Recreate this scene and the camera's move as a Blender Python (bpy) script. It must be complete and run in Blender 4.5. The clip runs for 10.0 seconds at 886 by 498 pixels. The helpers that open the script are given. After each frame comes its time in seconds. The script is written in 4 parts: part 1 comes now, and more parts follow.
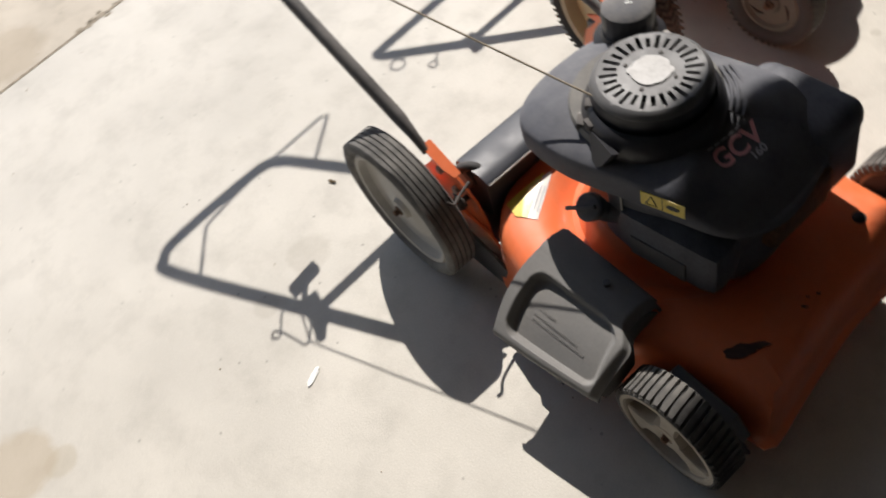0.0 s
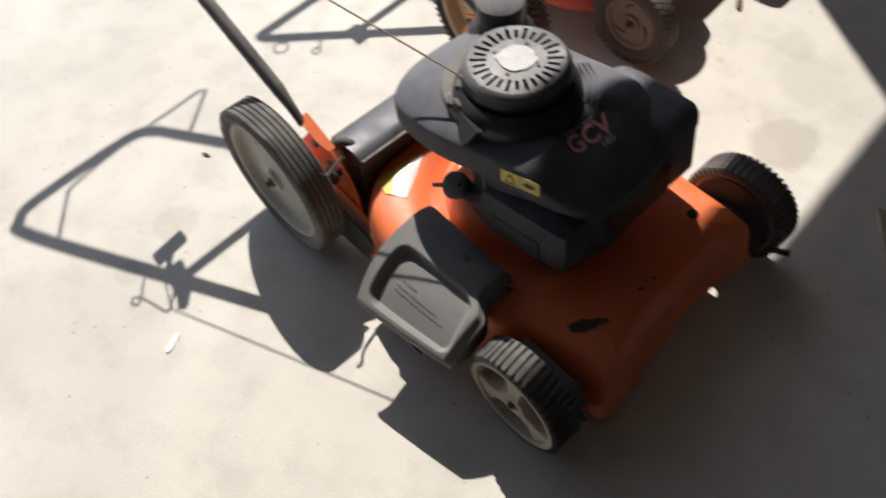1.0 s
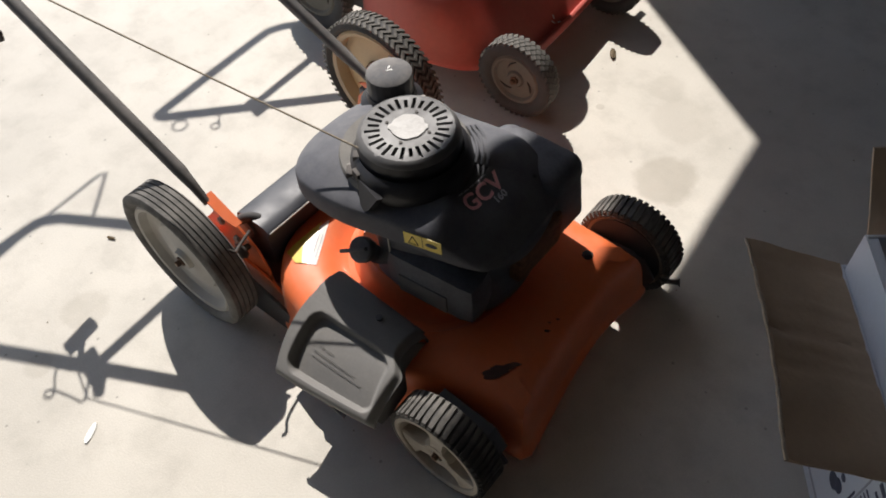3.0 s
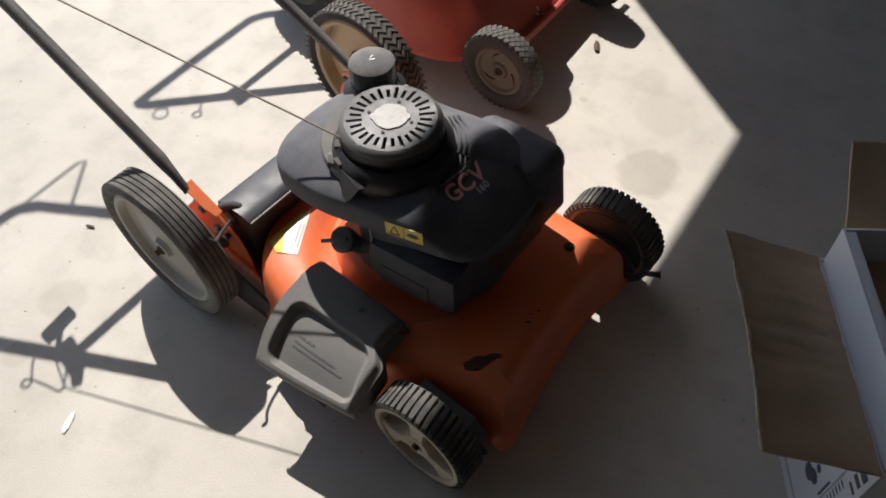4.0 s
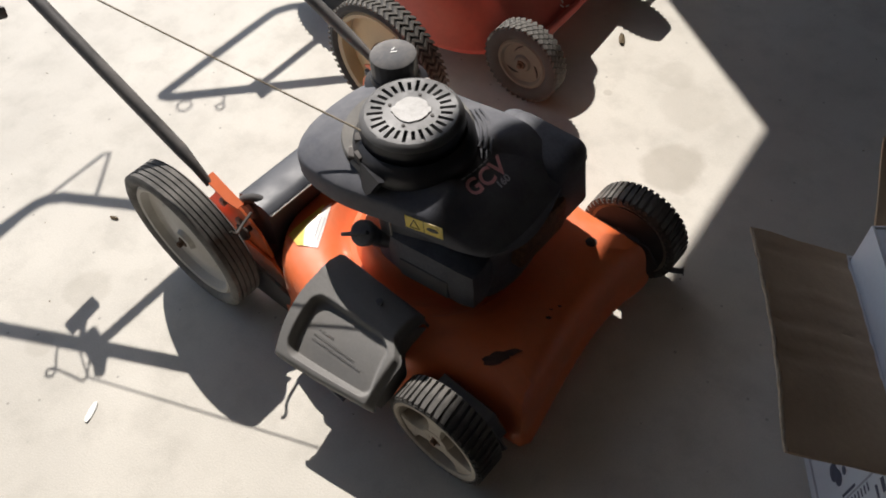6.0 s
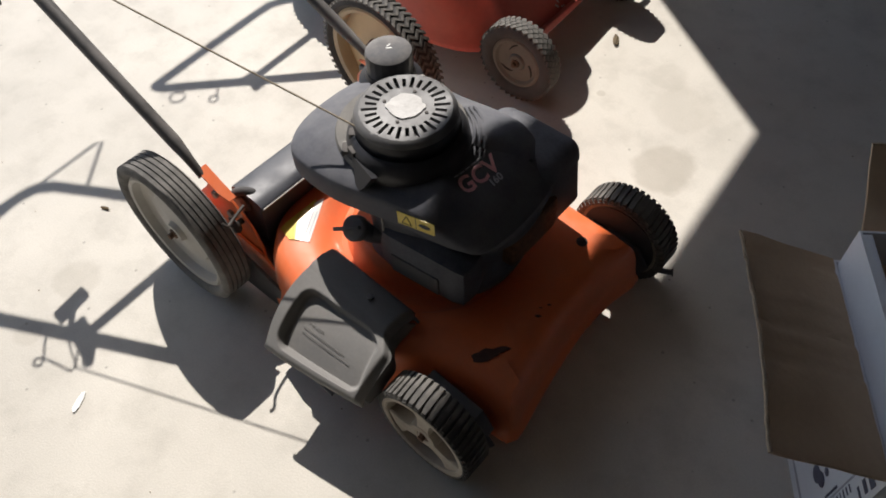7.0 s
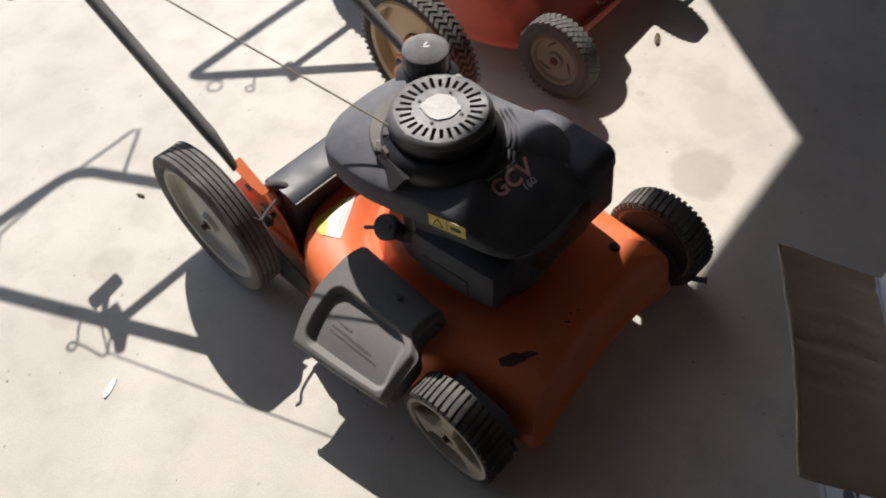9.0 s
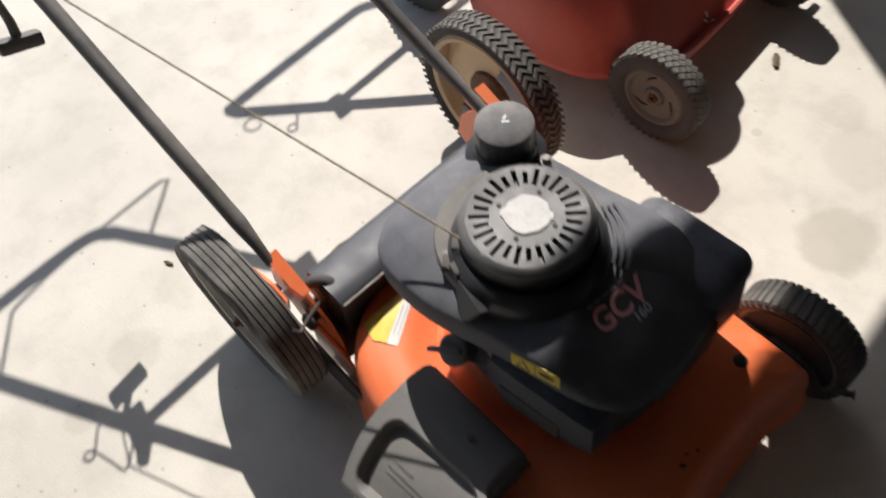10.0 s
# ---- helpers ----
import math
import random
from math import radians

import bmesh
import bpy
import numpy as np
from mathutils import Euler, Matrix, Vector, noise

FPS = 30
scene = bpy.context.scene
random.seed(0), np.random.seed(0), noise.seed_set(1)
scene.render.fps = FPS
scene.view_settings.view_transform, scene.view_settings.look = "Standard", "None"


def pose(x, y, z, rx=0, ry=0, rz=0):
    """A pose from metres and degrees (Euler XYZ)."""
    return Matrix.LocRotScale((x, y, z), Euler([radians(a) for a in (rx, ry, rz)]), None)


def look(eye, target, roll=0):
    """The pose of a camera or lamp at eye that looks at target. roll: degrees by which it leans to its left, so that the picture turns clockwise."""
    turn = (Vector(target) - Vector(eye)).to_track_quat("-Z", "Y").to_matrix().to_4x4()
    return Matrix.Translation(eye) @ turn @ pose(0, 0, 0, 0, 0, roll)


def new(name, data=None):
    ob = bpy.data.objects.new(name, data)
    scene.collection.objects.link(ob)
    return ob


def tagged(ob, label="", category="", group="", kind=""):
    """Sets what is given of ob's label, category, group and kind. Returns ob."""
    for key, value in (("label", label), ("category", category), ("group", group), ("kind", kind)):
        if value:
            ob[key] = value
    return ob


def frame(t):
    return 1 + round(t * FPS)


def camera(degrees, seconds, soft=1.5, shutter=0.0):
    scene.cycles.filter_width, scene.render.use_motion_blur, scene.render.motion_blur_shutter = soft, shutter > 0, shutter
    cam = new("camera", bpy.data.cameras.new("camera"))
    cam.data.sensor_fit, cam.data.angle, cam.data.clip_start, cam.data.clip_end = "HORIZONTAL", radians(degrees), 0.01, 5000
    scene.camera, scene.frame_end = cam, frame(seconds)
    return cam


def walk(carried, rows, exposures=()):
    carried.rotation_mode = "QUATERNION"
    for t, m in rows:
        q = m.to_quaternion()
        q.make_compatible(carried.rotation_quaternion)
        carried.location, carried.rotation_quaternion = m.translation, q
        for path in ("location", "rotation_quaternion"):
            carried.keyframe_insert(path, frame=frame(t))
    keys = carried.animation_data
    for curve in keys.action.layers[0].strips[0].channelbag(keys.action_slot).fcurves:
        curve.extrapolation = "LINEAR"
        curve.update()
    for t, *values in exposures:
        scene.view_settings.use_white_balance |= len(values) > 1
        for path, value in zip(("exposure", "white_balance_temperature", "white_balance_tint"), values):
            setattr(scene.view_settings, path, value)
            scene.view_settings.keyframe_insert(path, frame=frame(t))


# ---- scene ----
cam = camera(58.7, 10.0, soft=1.8, shutter=0.5)
PATH = [
    (0, (0.933, -0.622, 1.305), (-0.184, -0.197, -0.299), -23.8),
    (0.2, (0.955, -0.639, 1.322), (-0.191, -0.22, -0.263), -20.1),
    (0.5, (0.978, -0.645, 1.312), (-0.159, -0.132, -0.251), -14.5),
    (1, (1.014, -0.675, 1.301), (0.076, 0.013, -0.326), -7.7),
    (1.5, (1.022, -0.655, 1.297), (0.162, 0.069, -0.357), -7.4),
    (2, (1.016, -0.659, 1.308), (0.158, 0.081, -0.34), -6.5),
    (2.5, (1.037, -0.672, 1.358), (0.175, 0.206, -0.219), -3.9),
    (2.7, (1.0385, -0.672, 1.358), (0.164, 0.236, -0.23), -4.76),
    (3.8, (1.044, -0.67, 1.3545), (0.23, 0.248, -0.23), -3.43),
    (4, (1.044, -0.67, 1.354), (0.233, 0.245, -0.229), -3.0),
    (4.5, (1.044, -0.673, 1.351), (0.249, 0.245, -0.238), -1.8),
    (5, (1.045, -0.66, 1.347), (0.237, 0.25, -0.24), -3.3),
    (5.2, (1.046, -0.652, 1.336), (0.182, 0.192, -0.258), -7.4),
    (6.3, (1.043, -0.664, 1.354), (0.209, 0.207, -0.23), -3.62),
    (6.5, (1.043, -0.664, 1.355), (0.21, 0.214, -0.238), -3.2),
    (7, (1.044, -0.666, 1.353), (0.22, 0.212, -0.244), -2.7),
    (7.5, (1.038, -0.667, 1.356), (0.216, 0.214, -0.24), -2.5),
    (8, (1.039, -0.661, 1.357), (0.211, 0.238, -0.226), -1.7),
    (8.5, (1.036, -0.662, 1.365), (0.186, 0.207, -0.223), -3.0),
    (9, (1.027, -0.645, 1.363), (0.164, 0.157, -0.253), -3.9),
    (9.5, (0.963, -0.544, 1.328), (0.06, 0.107, -0.334), -8.2),
    (9.7, (0.872, -0.494, 1.291), (-0.025, 0.147, -0.377), -9.0),
    (9.9, (0.782, -0.451, 1.266), (-0.12, 0.216, -0.39), -9.0),
    (10, (0.749, -0.416, 1.272), (-0.154, 0.22, -0.396), -10.3),
]
EXPOSURE = [(0, 0.55), (0.5, 0.57), (1, 0.67), (1.5, 0.77), (2, 0.77), (2.5, 0.70), (4, 0.56), (4.5, 0.54), (5.2, 0.56), (6.5, 0.64), (7.5, 0.62), (8, 0.56), (8.5, 0.55), (9, 0.62), (9.5, 0.65), (10, 0.65)]
walk(cam, [(t, look(e, g, r)) for t, e, g, r in PATH], EXPOSURE)

# ---- light: a clear day outside, sun falling in through the open garage door ----
SUN_AZ, SUN_K = radians(-34), 0.90          # heading of the shadows, shadow length per metre of height
SHADE = Vector((SUN_K * math.cos(SUN_AZ), SUN_K * math.sin(SUN_AZ), -1.0))
sun = new("sun", bpy.data.lights.new("sun", "SUN"))
sun.data.energy, sun.data.angle, sun.data.color = 4.0, radians(0.55), (1.0, 0.940, 0.880)
sun.rotation_euler = SHADE.to_track_quat("-Z", "Y").to_euler()
world = bpy.data.worlds.new("sky")
scene.world = world
world.use_nodes = True
wn, wl = world.node_tree.nodes, world.node_tree.links
sky = wn.new("ShaderNodeTexSky")
sky.sky_type, sky.sun_disc = "NISHITA", False
sky.sun_elevation = math.atan(1 / SUN_K)
sky.sun_rotation = math.atan2(-SHADE.x, -SHADE.y)
wl.new(sky.outputs[0], wn["Background"].inputs[0])
wn["Background"].inputs[1].default_value = 0.072


# ---- materials ----
def material(name, colour, rough=0.5, metal=0.0, vary=0.15, scale=30.0, bump=0.0, dust=0.0, dust_colour=(0.42, 0.38, 0.32),
             fine=0.0, coat=0.0, specular=0.5, dust_scale=9.0):
    """A surface with colour varied at two scales, worn gloss, fine relief and settled dust."""
    m = bpy.data.materials.new(name)
    m.use_nodes = True
    n, l = m.node_tree.nodes, m.node_tree.links
    b = n["Principled BSDF"]
    b.inputs["Metallic"].default_value = metal
    b.inputs["Coat Weight"].default_value = coat
    b.inputs["Coat Roughness"].default_value = 0.12
    b.inputs["Specular IOR Level"].default_value = specular
    tc = n.new("ShaderNodeTexCoord")
    big, small = n.new("ShaderNodeTexNoise"), n.new("ShaderNodeTexNoise")
    big.inputs["Scale"].default_value, big.inputs["Detail"].default_value = scale, 4
    small.inputs["Scale"].default_value, small.inputs["Detail"].default_value = scale * 11, 3
    l.new(tc.outputs["Object"], big.inputs[0])
    l.new(tc.outputs["Object"], small.inputs[0])
    mix = n.new("ShaderNodeMath")
    mix.operation = "MULTIPLY_ADD"
    l.new(small.outputs[0], mix.inputs[0])
    mix.inputs[1].default_value = 0.45
    l.new(big.outputs[0], mix.inputs[2])
    ramp = n.new("ShaderNodeValToRGB")
    c = Vector(colour)
    ramp.color_ramp.elements[0].position, ramp.color_ramp.elements[1].position = 0.45, 1.0
    ramp.color_ramp.elements[0].color = (*(c * (1 - vary)), 1)
    ramp.color_ramp.elements[1].color = (*[min(1, v) for v in c * (1 + vary)], 1)
    l.new(mix.outputs[0], ramp.inputs[0])
    last = ramp.outputs[0]
    rr = n.new("ShaderNodeMapRange")
    rr.inputs[3].default_value, rr.inputs[4].default_value = max(0.03, rough - 0.1), min(1, rough + 0.14)
    l.new(big.outputs[0], rr.inputs[0])
    rough_out = rr.outputs[0]
    if dust:
        dn = n.new("ShaderNodeTexNoise")
        dn.inputs["Scale"].default_value, dn.inputs["Detail"].default_value = dust_scale, 9
        dn.inputs["Roughness"].default_value = 0.68
        l.new(tc.outputs["Object"], dn.inputs[0])
        dr = n.new("ShaderNodeMapRange")
        dr.inputs[1].default_value, dr.inputs[2].default_value = 0.40, 0.72
        dr.inputs[3].default_value, dr.inputs[4].default_value = dust * 0.2, dust
        l.new(dn.outputs[0], dr.inputs[0])
        dm = n.new("ShaderNodeMix")
        dm.data_type = "RGBA"
        l.new(dr.outputs[0], dm.inputs[0])
        l.new(last, dm.inputs[6])
        dm.inputs[7].default_value = (*dust_colour, 1)
        last = dm.outputs[2]
        add = n.new("ShaderNodeMath")
        add.use_clamp = True
        l.new(rough_out, add.inputs[0])
        l.new(dr.outputs[0], add.inputs[1])
        rough_out = add.outputs[0]
    l.new(last, b.inputs["Base Color"])
    l.new(rough_out, b.inputs["Roughness"])
    if bump:
        bp = n.new("ShaderNodeBump")
        bp.inputs["Strength"].default_value, bp.inputs["Distance"].default_value = bump, 0.002
        l.new(small.outputs[0] if not fine else mix.outputs[0], bp.inputs["Height"])
        l.new(bp.outputs[0], b.inputs["Normal"])
    return m


def concrete(name, colour, stains=()):
    """Trowelled concrete: cloudy tone, fine sand grain, pinholes, and oil or dirt patches at (x, y, radius, colour, strength)."""
    m = bpy.data.materials.new(name)
    m.use_nodes = True
    n, l = m.node_tree.nodes, m.node_tree.links
    b = n["Principled BSDF"]
    geo = n.new("ShaderNodeNewGeometry")
    pos = geo.outputs["Position"]

    def noise_node(scale, detail=6, rough=0.6):
        k = n.new("ShaderNodeTexNoise")
        k.inputs["Scale"].default_value, k.inputs["Detail"].default_value, k.inputs["Roughness"].default_value = scale, detail, rough
        l.new(pos, k.inputs[0])
        return k

    def blend(a, fac, colour2):
        k = n.new("ShaderNodeMix")
        k.data_type = "RGBA"
        l.new(fac, k.inputs[0])
        l.new(a, k.inputs[6])
        k.inputs[7].default_value = (*colour2, 1)
        return k.outputs[2]

    def ranged(v, a, bb, c, d):
        k = n.new("ShaderNodeMapRange")
        k.inputs[1].default_value, k.inputs[2].default_value, k.inputs[3].default_value, k.inputs[4].default_value = a, bb, c, d
        l.new(v, k.inputs[0])
        return k.outputs[0]

    cloud, mid, grain = noise_node(1.7), noise_node(9.0, 8, 0.65), noise_node(260.0, 3)
    ramp = n.new("ShaderNodeValToRGB")
    c = Vector(colour)
    ramp.color_ramp.elements[0].position, ramp.color_ramp.elements[1].position = 0.32, 0.68
    ramp.color_ramp.elements[0].color, ramp.color_ramp.elements[1].color = (*(c * 0.86), 1), (*(c * 1.1), 1)
    l.new(cloud.outputs[0], ramp.inputs[0])
    last = ramp.outputs[0]
    last = blend(last, ranged(mid.outputs[0], 0.48, 0.74, 0.0, 0.55), c * 0.68)
    last = blend(last, ranged(grain.outputs[0], 0.35, 0.8, 0.0, 0.22), c * 0.55)
    vor = n.new("ShaderNodeTexVoronoi")
    vor.inputs["Scale"].default_value = 17
    l.new(pos, vor.inputs[0])
    last = blend(last, ranged(vor.outputs[0], 0.035, 0.07, 0.55, 0.0), c * 0.35)
    warp = noise_node(11.0, 4)
    for x, y, r, colour2, strength in stains:
        sub = n.new("ShaderNodeVectorMath")
        sub.operation = "SUBTRACT"
        l.new(pos, sub.inputs[0])
        sub.inputs[1].default_value = (x, y, 0)
        ln = n.new("ShaderNodeVectorMath")
        ln.operation = "LENGTH"
        l.new(sub.outputs[0], ln.inputs[0])
        w = n.new("ShaderNodeMath")
        w.operation = "MULTIPLY_ADD"
        l.new(warp.outputs[0], w.inputs[0])
        w.inputs[1].default_value = r * 0.9
        l.new(ln.outputs[1], w.inputs[2])
        last = blend(last, ranged(w.outputs[0], r * 1.30, r * 1.55, strength, 0.0), colour2)
    l.new(last, b.inputs["Base Color"])
    l.new(ranged(mid.outputs[0], 0.3, 0.7, 0.62, 0.88), b.inputs["Roughness"])
    b.inputs["Specular IOR Level"].default_value = 0.3
    bp = n.new("ShaderNodeBump")
    bp.inputs["Strength"].default_value, bp.inputs["Distance"].default_value = 0.35, 0.0015
    add = n.new("ShaderNodeMath")
    l.new(grain.outputs[0], add.inputs[0])
    l.new(mid.outputs[0], add.inputs[1])
    l.new(add.outputs[0], bp.inputs["Height"])
    l.new(bp.outputs[0], b.inputs["Normal"])
    return m


OIL = (0.36, 0.33, 0.28)
M_FLOOR = concrete("garage concrete", (0.56, 0.53, 0.472), (
    (0.585, 0.58, 0.075, OIL, 0.55), (0.52, 0.78, 0.08, OIL, 0.25), (0.43, 0.86, 0.05, OIL, 0.22), (0.33, 0.70, 0.012, OIL, 0.45), (-0.25, -1.20, 0.085, (0.38, 0.31, 0.22), 0.55),
    (-0.19, -1.12, 0.035, (0.38, 0.33, 0.25), 0.45), (-0.20, -0.48, 0.05, OIL, 0.3), (-0.16, -0.62, 0.03, OIL, 0.35)))
M_DRIVE = concrete("driveway concrete", (0.56, 0.50, 0.41), ((-1.62, -0.75, 0.15, (0.40, 0.33, 0.24), 0.5),))
M_JOINT = material("joint dirt", (0.25, 0.21, 0.155), 0.95, vary=0.5, scale=40, bump=0.8)
M_EARTH = material("dry earth", (0.34, 0.28, 0.2), 0.95, vary=0.3, scale=2, bump=0.4)
# low tone for the unseen walls and ceiling, to hold down bounce light
M_WALL = material("dim garage wall", (0.18, 0.175, 0.17), 0.9, vary=0.06, scale=3, bump=0.2)
M_STUCCO = material("stucco", (0.5, 0.46, 0.4), 0.95, vary=0.1, scale=8, bump=0.8)
M_ORANGE = material("orange enamel", (0.83, 0.165, 0.044), 0.31, vary=0.10, scale=7, dust=0.32, dust_colour=(0.60, 0.30, 0.18), coat=0.35)
M_RED = material("faded red enamel", (0.50, 0.078, 0.058), 0.45, vary=0.16, scale=6, dust=0.3, dust_colour=(0.50, 0.24, 0.19), coat=0.1)
M_PLASTIC = material("dark engine plastic", (0.095, 0.099, 0.115), 0.42, vary=0.2, scale=18, dust=0.2, bump=0.1, dust_colour=(0.25, 0.25, 0.25))
M_SHROUD = material("navy black shroud plastic", (0.068, 0.071, 0.088), 0.55, vary=0.2, scale=14, dust=0.65, dust_colour=(0.27, 0.27, 0.275), bump=0.08, specular=0.25, dust_scale=6)
M_CAP = material("dusty fuel cap plastic", (0.075, 0.080, 0.092), 0.6, vary=0.2, scale=30, dust=0.8, dust_colour=(0.33, 0.31, 0.29), specular=0.3, dust_scale=12)
# darker than the starter's top: the shade on its sides is in the colour
M_GLOSS = material("glossy black plastic darkened for shade", (0.034, 0.034, 0.038), 0.30, vary=0.25, scale=40, dust=0.04, dust_colour=(0.18, 0.175, 0.17), specular=0.2)
M_DUSTY = material("dust-caked plastic", (0.12, 0.118, 0.115), 0.8, vary=0.25, scale=30, dust=0.8, dust_colour=(0.26, 0.245, 0.22), bump=0.2)
M_STARTER = material("black starter plastic", (0.06, 0.059, 0.06), 0.45, vary=0.25, scale=40, dust=0.55, dust_colour=(0.24, 0.235, 0.23), specular=0.9)
M_MATT = material("matt black plastic", (0.100, 0.102, 0.115), 0.5, vary=0.35, scale=18, dust=0.16, dust_colour=(0.2, 0.2, 0.2), specular=0.25)
M_BLOCK = material("engine casting", (0.075, 0.074, 0.076), 0.55, vary=0.3, scale=20, dust=0.2, bump=0.3)
M_ALU = material("oxidised aluminium", (0.22, 0.21, 0.2), 0.55, metal=0.6, vary=0.25, scale=30, dust=0.3, bump=0.3)
M_CHUTE = material("grey chute plastic", (0.165, 0.161, 0.155), 0.62, vary=0.14, scale=16, dust=0.3, dust_colour=(0.28, 0.26, 0.23), bump=0.15, specular=0.7)
M_BLACKPAINT = material("black satin steel", (0.090, 0.090, 0.094), 0.40, vary=0.2, scale=12, dust=0.16, dust_colour=(0.2, 0.2, 0.2))
M_COVER = material("worn black satin steel", (0.036, 0.039, 0.050), 0.38, vary=0.25, scale=9, dust=0.22, dust_colour=(0.17, 0.175, 0.19), bump=0.06, specular=0.45)
M_TUBE = material("black handle tube", (0.055, 0.053, 0.053), 0.36, vary=0.25, scale=25, dust=0.6, dust_colour=(0.34, 0.32, 0.30))
M_RUBBER = material("worn rubber", (0.065, 0.062, 0.06), 0.8, vary=0.25, scale=35, dust=0.75, dust_colour=(0.30, 0.285, 0.26), bump=0.4)
M_RUBBER_DUSTY = material("dusty tread rubber", (0.070, 0.066, 0.062), 0.85, vary=0.3, scale=35, dust=0.65, dust_colour=(0.34, 0.32, 0.285), bump=0.4)
M_RIM_GREY = material("dusty off-white rim plastic", (0.50, 0.48, 0.44), 0.6, vary=0.1, scale=12, dust=0.5, dust_colour=(0.36, 0.33, 0.28))
M_RIM_TAN = material("yellowed rim plastic", (0.74, 0.63, 0.46), 0.55, vary=0.12, scale=14, dust=0.25, dust_colour=(0.48, 0.40, 0.30))
rim_nodes, rim_links = M_RIM_TAN.node_tree.nodes, M_RIM_TAN.node_tree.links      # thin natural plastic lets the sun shine through
rim_out = next(n for n in rim_nodes if n.type == "OUTPUT_MATERIAL")
rim_mix, rim_glow = rim_nodes.new("ShaderNodeMixShader"), rim_nodes.new("ShaderNodeBsdfTranslucent")
rim_glow.inputs["Color"].default_value = (0.95, 0.85, 0.68, 1)
rim_mix.inputs[0].default_value = 0.78
rim_links.new(rim_out.inputs[0].links[0].from_socket, rim_mix.inputs[1])
rim_links.new(rim_glow.outputs[0], rim_mix.inputs[2])
rim_links.new(rim_mix.outputs[0], rim_out.inputs[0])
M_RIM_RED = material("dusty beige rim plastic", (0.18, 0.172, 0.15), 0.65, vary=0.25, scale=14, dust=0.6, dust_colour=(0.165, 0.15, 0.12))
M_RIM_FRONT = material("weathered front rim plastic", (0.42, 0.38, 0.32), 0.6, vary=0.18, scale=14, dust=0.7, dust_colour=(0.27, 0.23, 0.19), dust_scale=24)
M_TREAD_FRONT = material("dusty front tread rubber", (0.050, 0.048, 0.046), 0.85, vary=0.3, scale=35, dust=0.55, dust_colour=(0.30, 0.28, 0.25), bump=0.4)
M_RUBBER_DARK = material("dark rubber", (0.058, 0.056, 0.057), 0.75, vary=0.25, scale=35, dust=0.2, dust_colour=(0.16, 0.15, 0.14), bump=0.4)
tn, tl = M_RIM_TAN.node_tree.nodes, M_RIM_TAN.node_tree.links      # thin plastic lets some light through
thin, both = tn.new("ShaderNodeBsdfTranslucent"), tn.new("ShaderNodeMixShader")
thin.inputs[0].default_value, both.inputs[0].default_value = (0.75, 0.62, 0.42, 1), 0.35
tl.new(tn["Principled BSDF"].outputs[0], both.inputs[1])
tl.new(thin.outputs[0], both.inputs[2])
tl.new(both.outputs[0], tn["Material Output"].inputs[0])
M_STEEL = material("zinc steel", (0.36, 0.35, 0.33), 0.5, metal=0.8, vary=0.2, scale=60, dust=0.2)
M_RUST = material("rusty steel", (0.16, 0.09, 0.055), 0.7, metal=0.4, vary=0.5, scale=80, bump=0.4)
M_SILVER = material("peeling silver label", (0.66, 0.65, 0.63), 0.5, vary=0.16, scale=70, dust=0.8, dust_colour=(0.34, 0.33, 0.32), dust_scale=70)
M_WHITE = material("white print", (0.78, 0.78, 0.76), 0.5, vary=0.05, scale=30)
M_STICKER_Y = material("yellow sticker", (0.74, 0.56, 0.08), 0.28, vary=0.08, scale=40, coat=0.5)
M_STICKER_W = material("white sticker", (0.74, 0.73, 0.68), 0.26, vary=0.08, scale=40, coat=0.5)
M_PRINT = material("black print", (0.03, 0.03, 0.03), 0.5, vary=0.1)
M_PRINT_BLUE = material("faded blue-black print", (0.10, 0.105, 0.15), 0.6, vary=0.3, scale=60)
M_PRINT_RED = material("faded red print", (0.84, 0.42, 0.46), 0.45, vary=0.1)
M_PRINT_GREY = material("grey print", (0.48, 0.48, 0.53), 0.5, vary=0.1)
M_ROPE = material("starter rope", (0.32, 0.27, 0.20), 0.9, vary=0.35, scale=200, bump=0.6)
M_CARD = material("corrugated cardboard", (0.50, 0.375, 0.255), 0.85, vary=0.1, scale=10, bump=0.25, dust=0.1)
M_CARDEDGE = material("torn cardboard edge", (0.45, 0.36, 0.26), 0.95, vary=0.25, scale=80, bump=0.8)
M_FOAM = material("white carton board", (0.80, 0.82, 0.86), 0.7, vary=0.04, scale=10, bump=0.15)
M_LEAF = material("dry leaf", (0.11, 0.078, 0.04), 0.8, vary=0.4, scale=60)
M_PAPER = material("paper scrap", (0.82, 0.82, 0.8), 0.7, vary=0.04, scale=30)
M_DIRT = material("grit", (0.30, 0.26, 0.2), 0.95, vary=0.4, scale=60)
M_GRIME = material("brown worn grime", (0.085, 0.038, 0.026), 0.75, vary=0.5, scale=60)
# for dark fittings, and for shade painted on the knob and rim slots
M_BLACKHOLE = material("dark grime and painted shade", (0.055, 0.047, 0.042), 0.7, vary=0.4, scale=60)


# ---- mesh helpers ----
def finish(bm, name, mat, smooth=35):
    bmesh.ops.recalc_face_normals(bm, faces=bm.faces)
    me = bpy.data.meshes.new(name)
    bm.to_mesh(me)
    bm.free()
    me.materials.append(mat)
    if smooth:
        for p in me.polygons:
            p.use_smooth = True
        me.set_sharp_from_angle(angle=radians(smooth))
    return me


def part(name, bm, mat, parent=None, label="", smooth=35):
    """One mesh object under a thing or a part (or a thing of its own when it has no parent)."""
    ob = new(name, finish(bm, name, mat, smooth))
    if parent is not None:
        ob.parent = parent
    return tagged(ob, label)


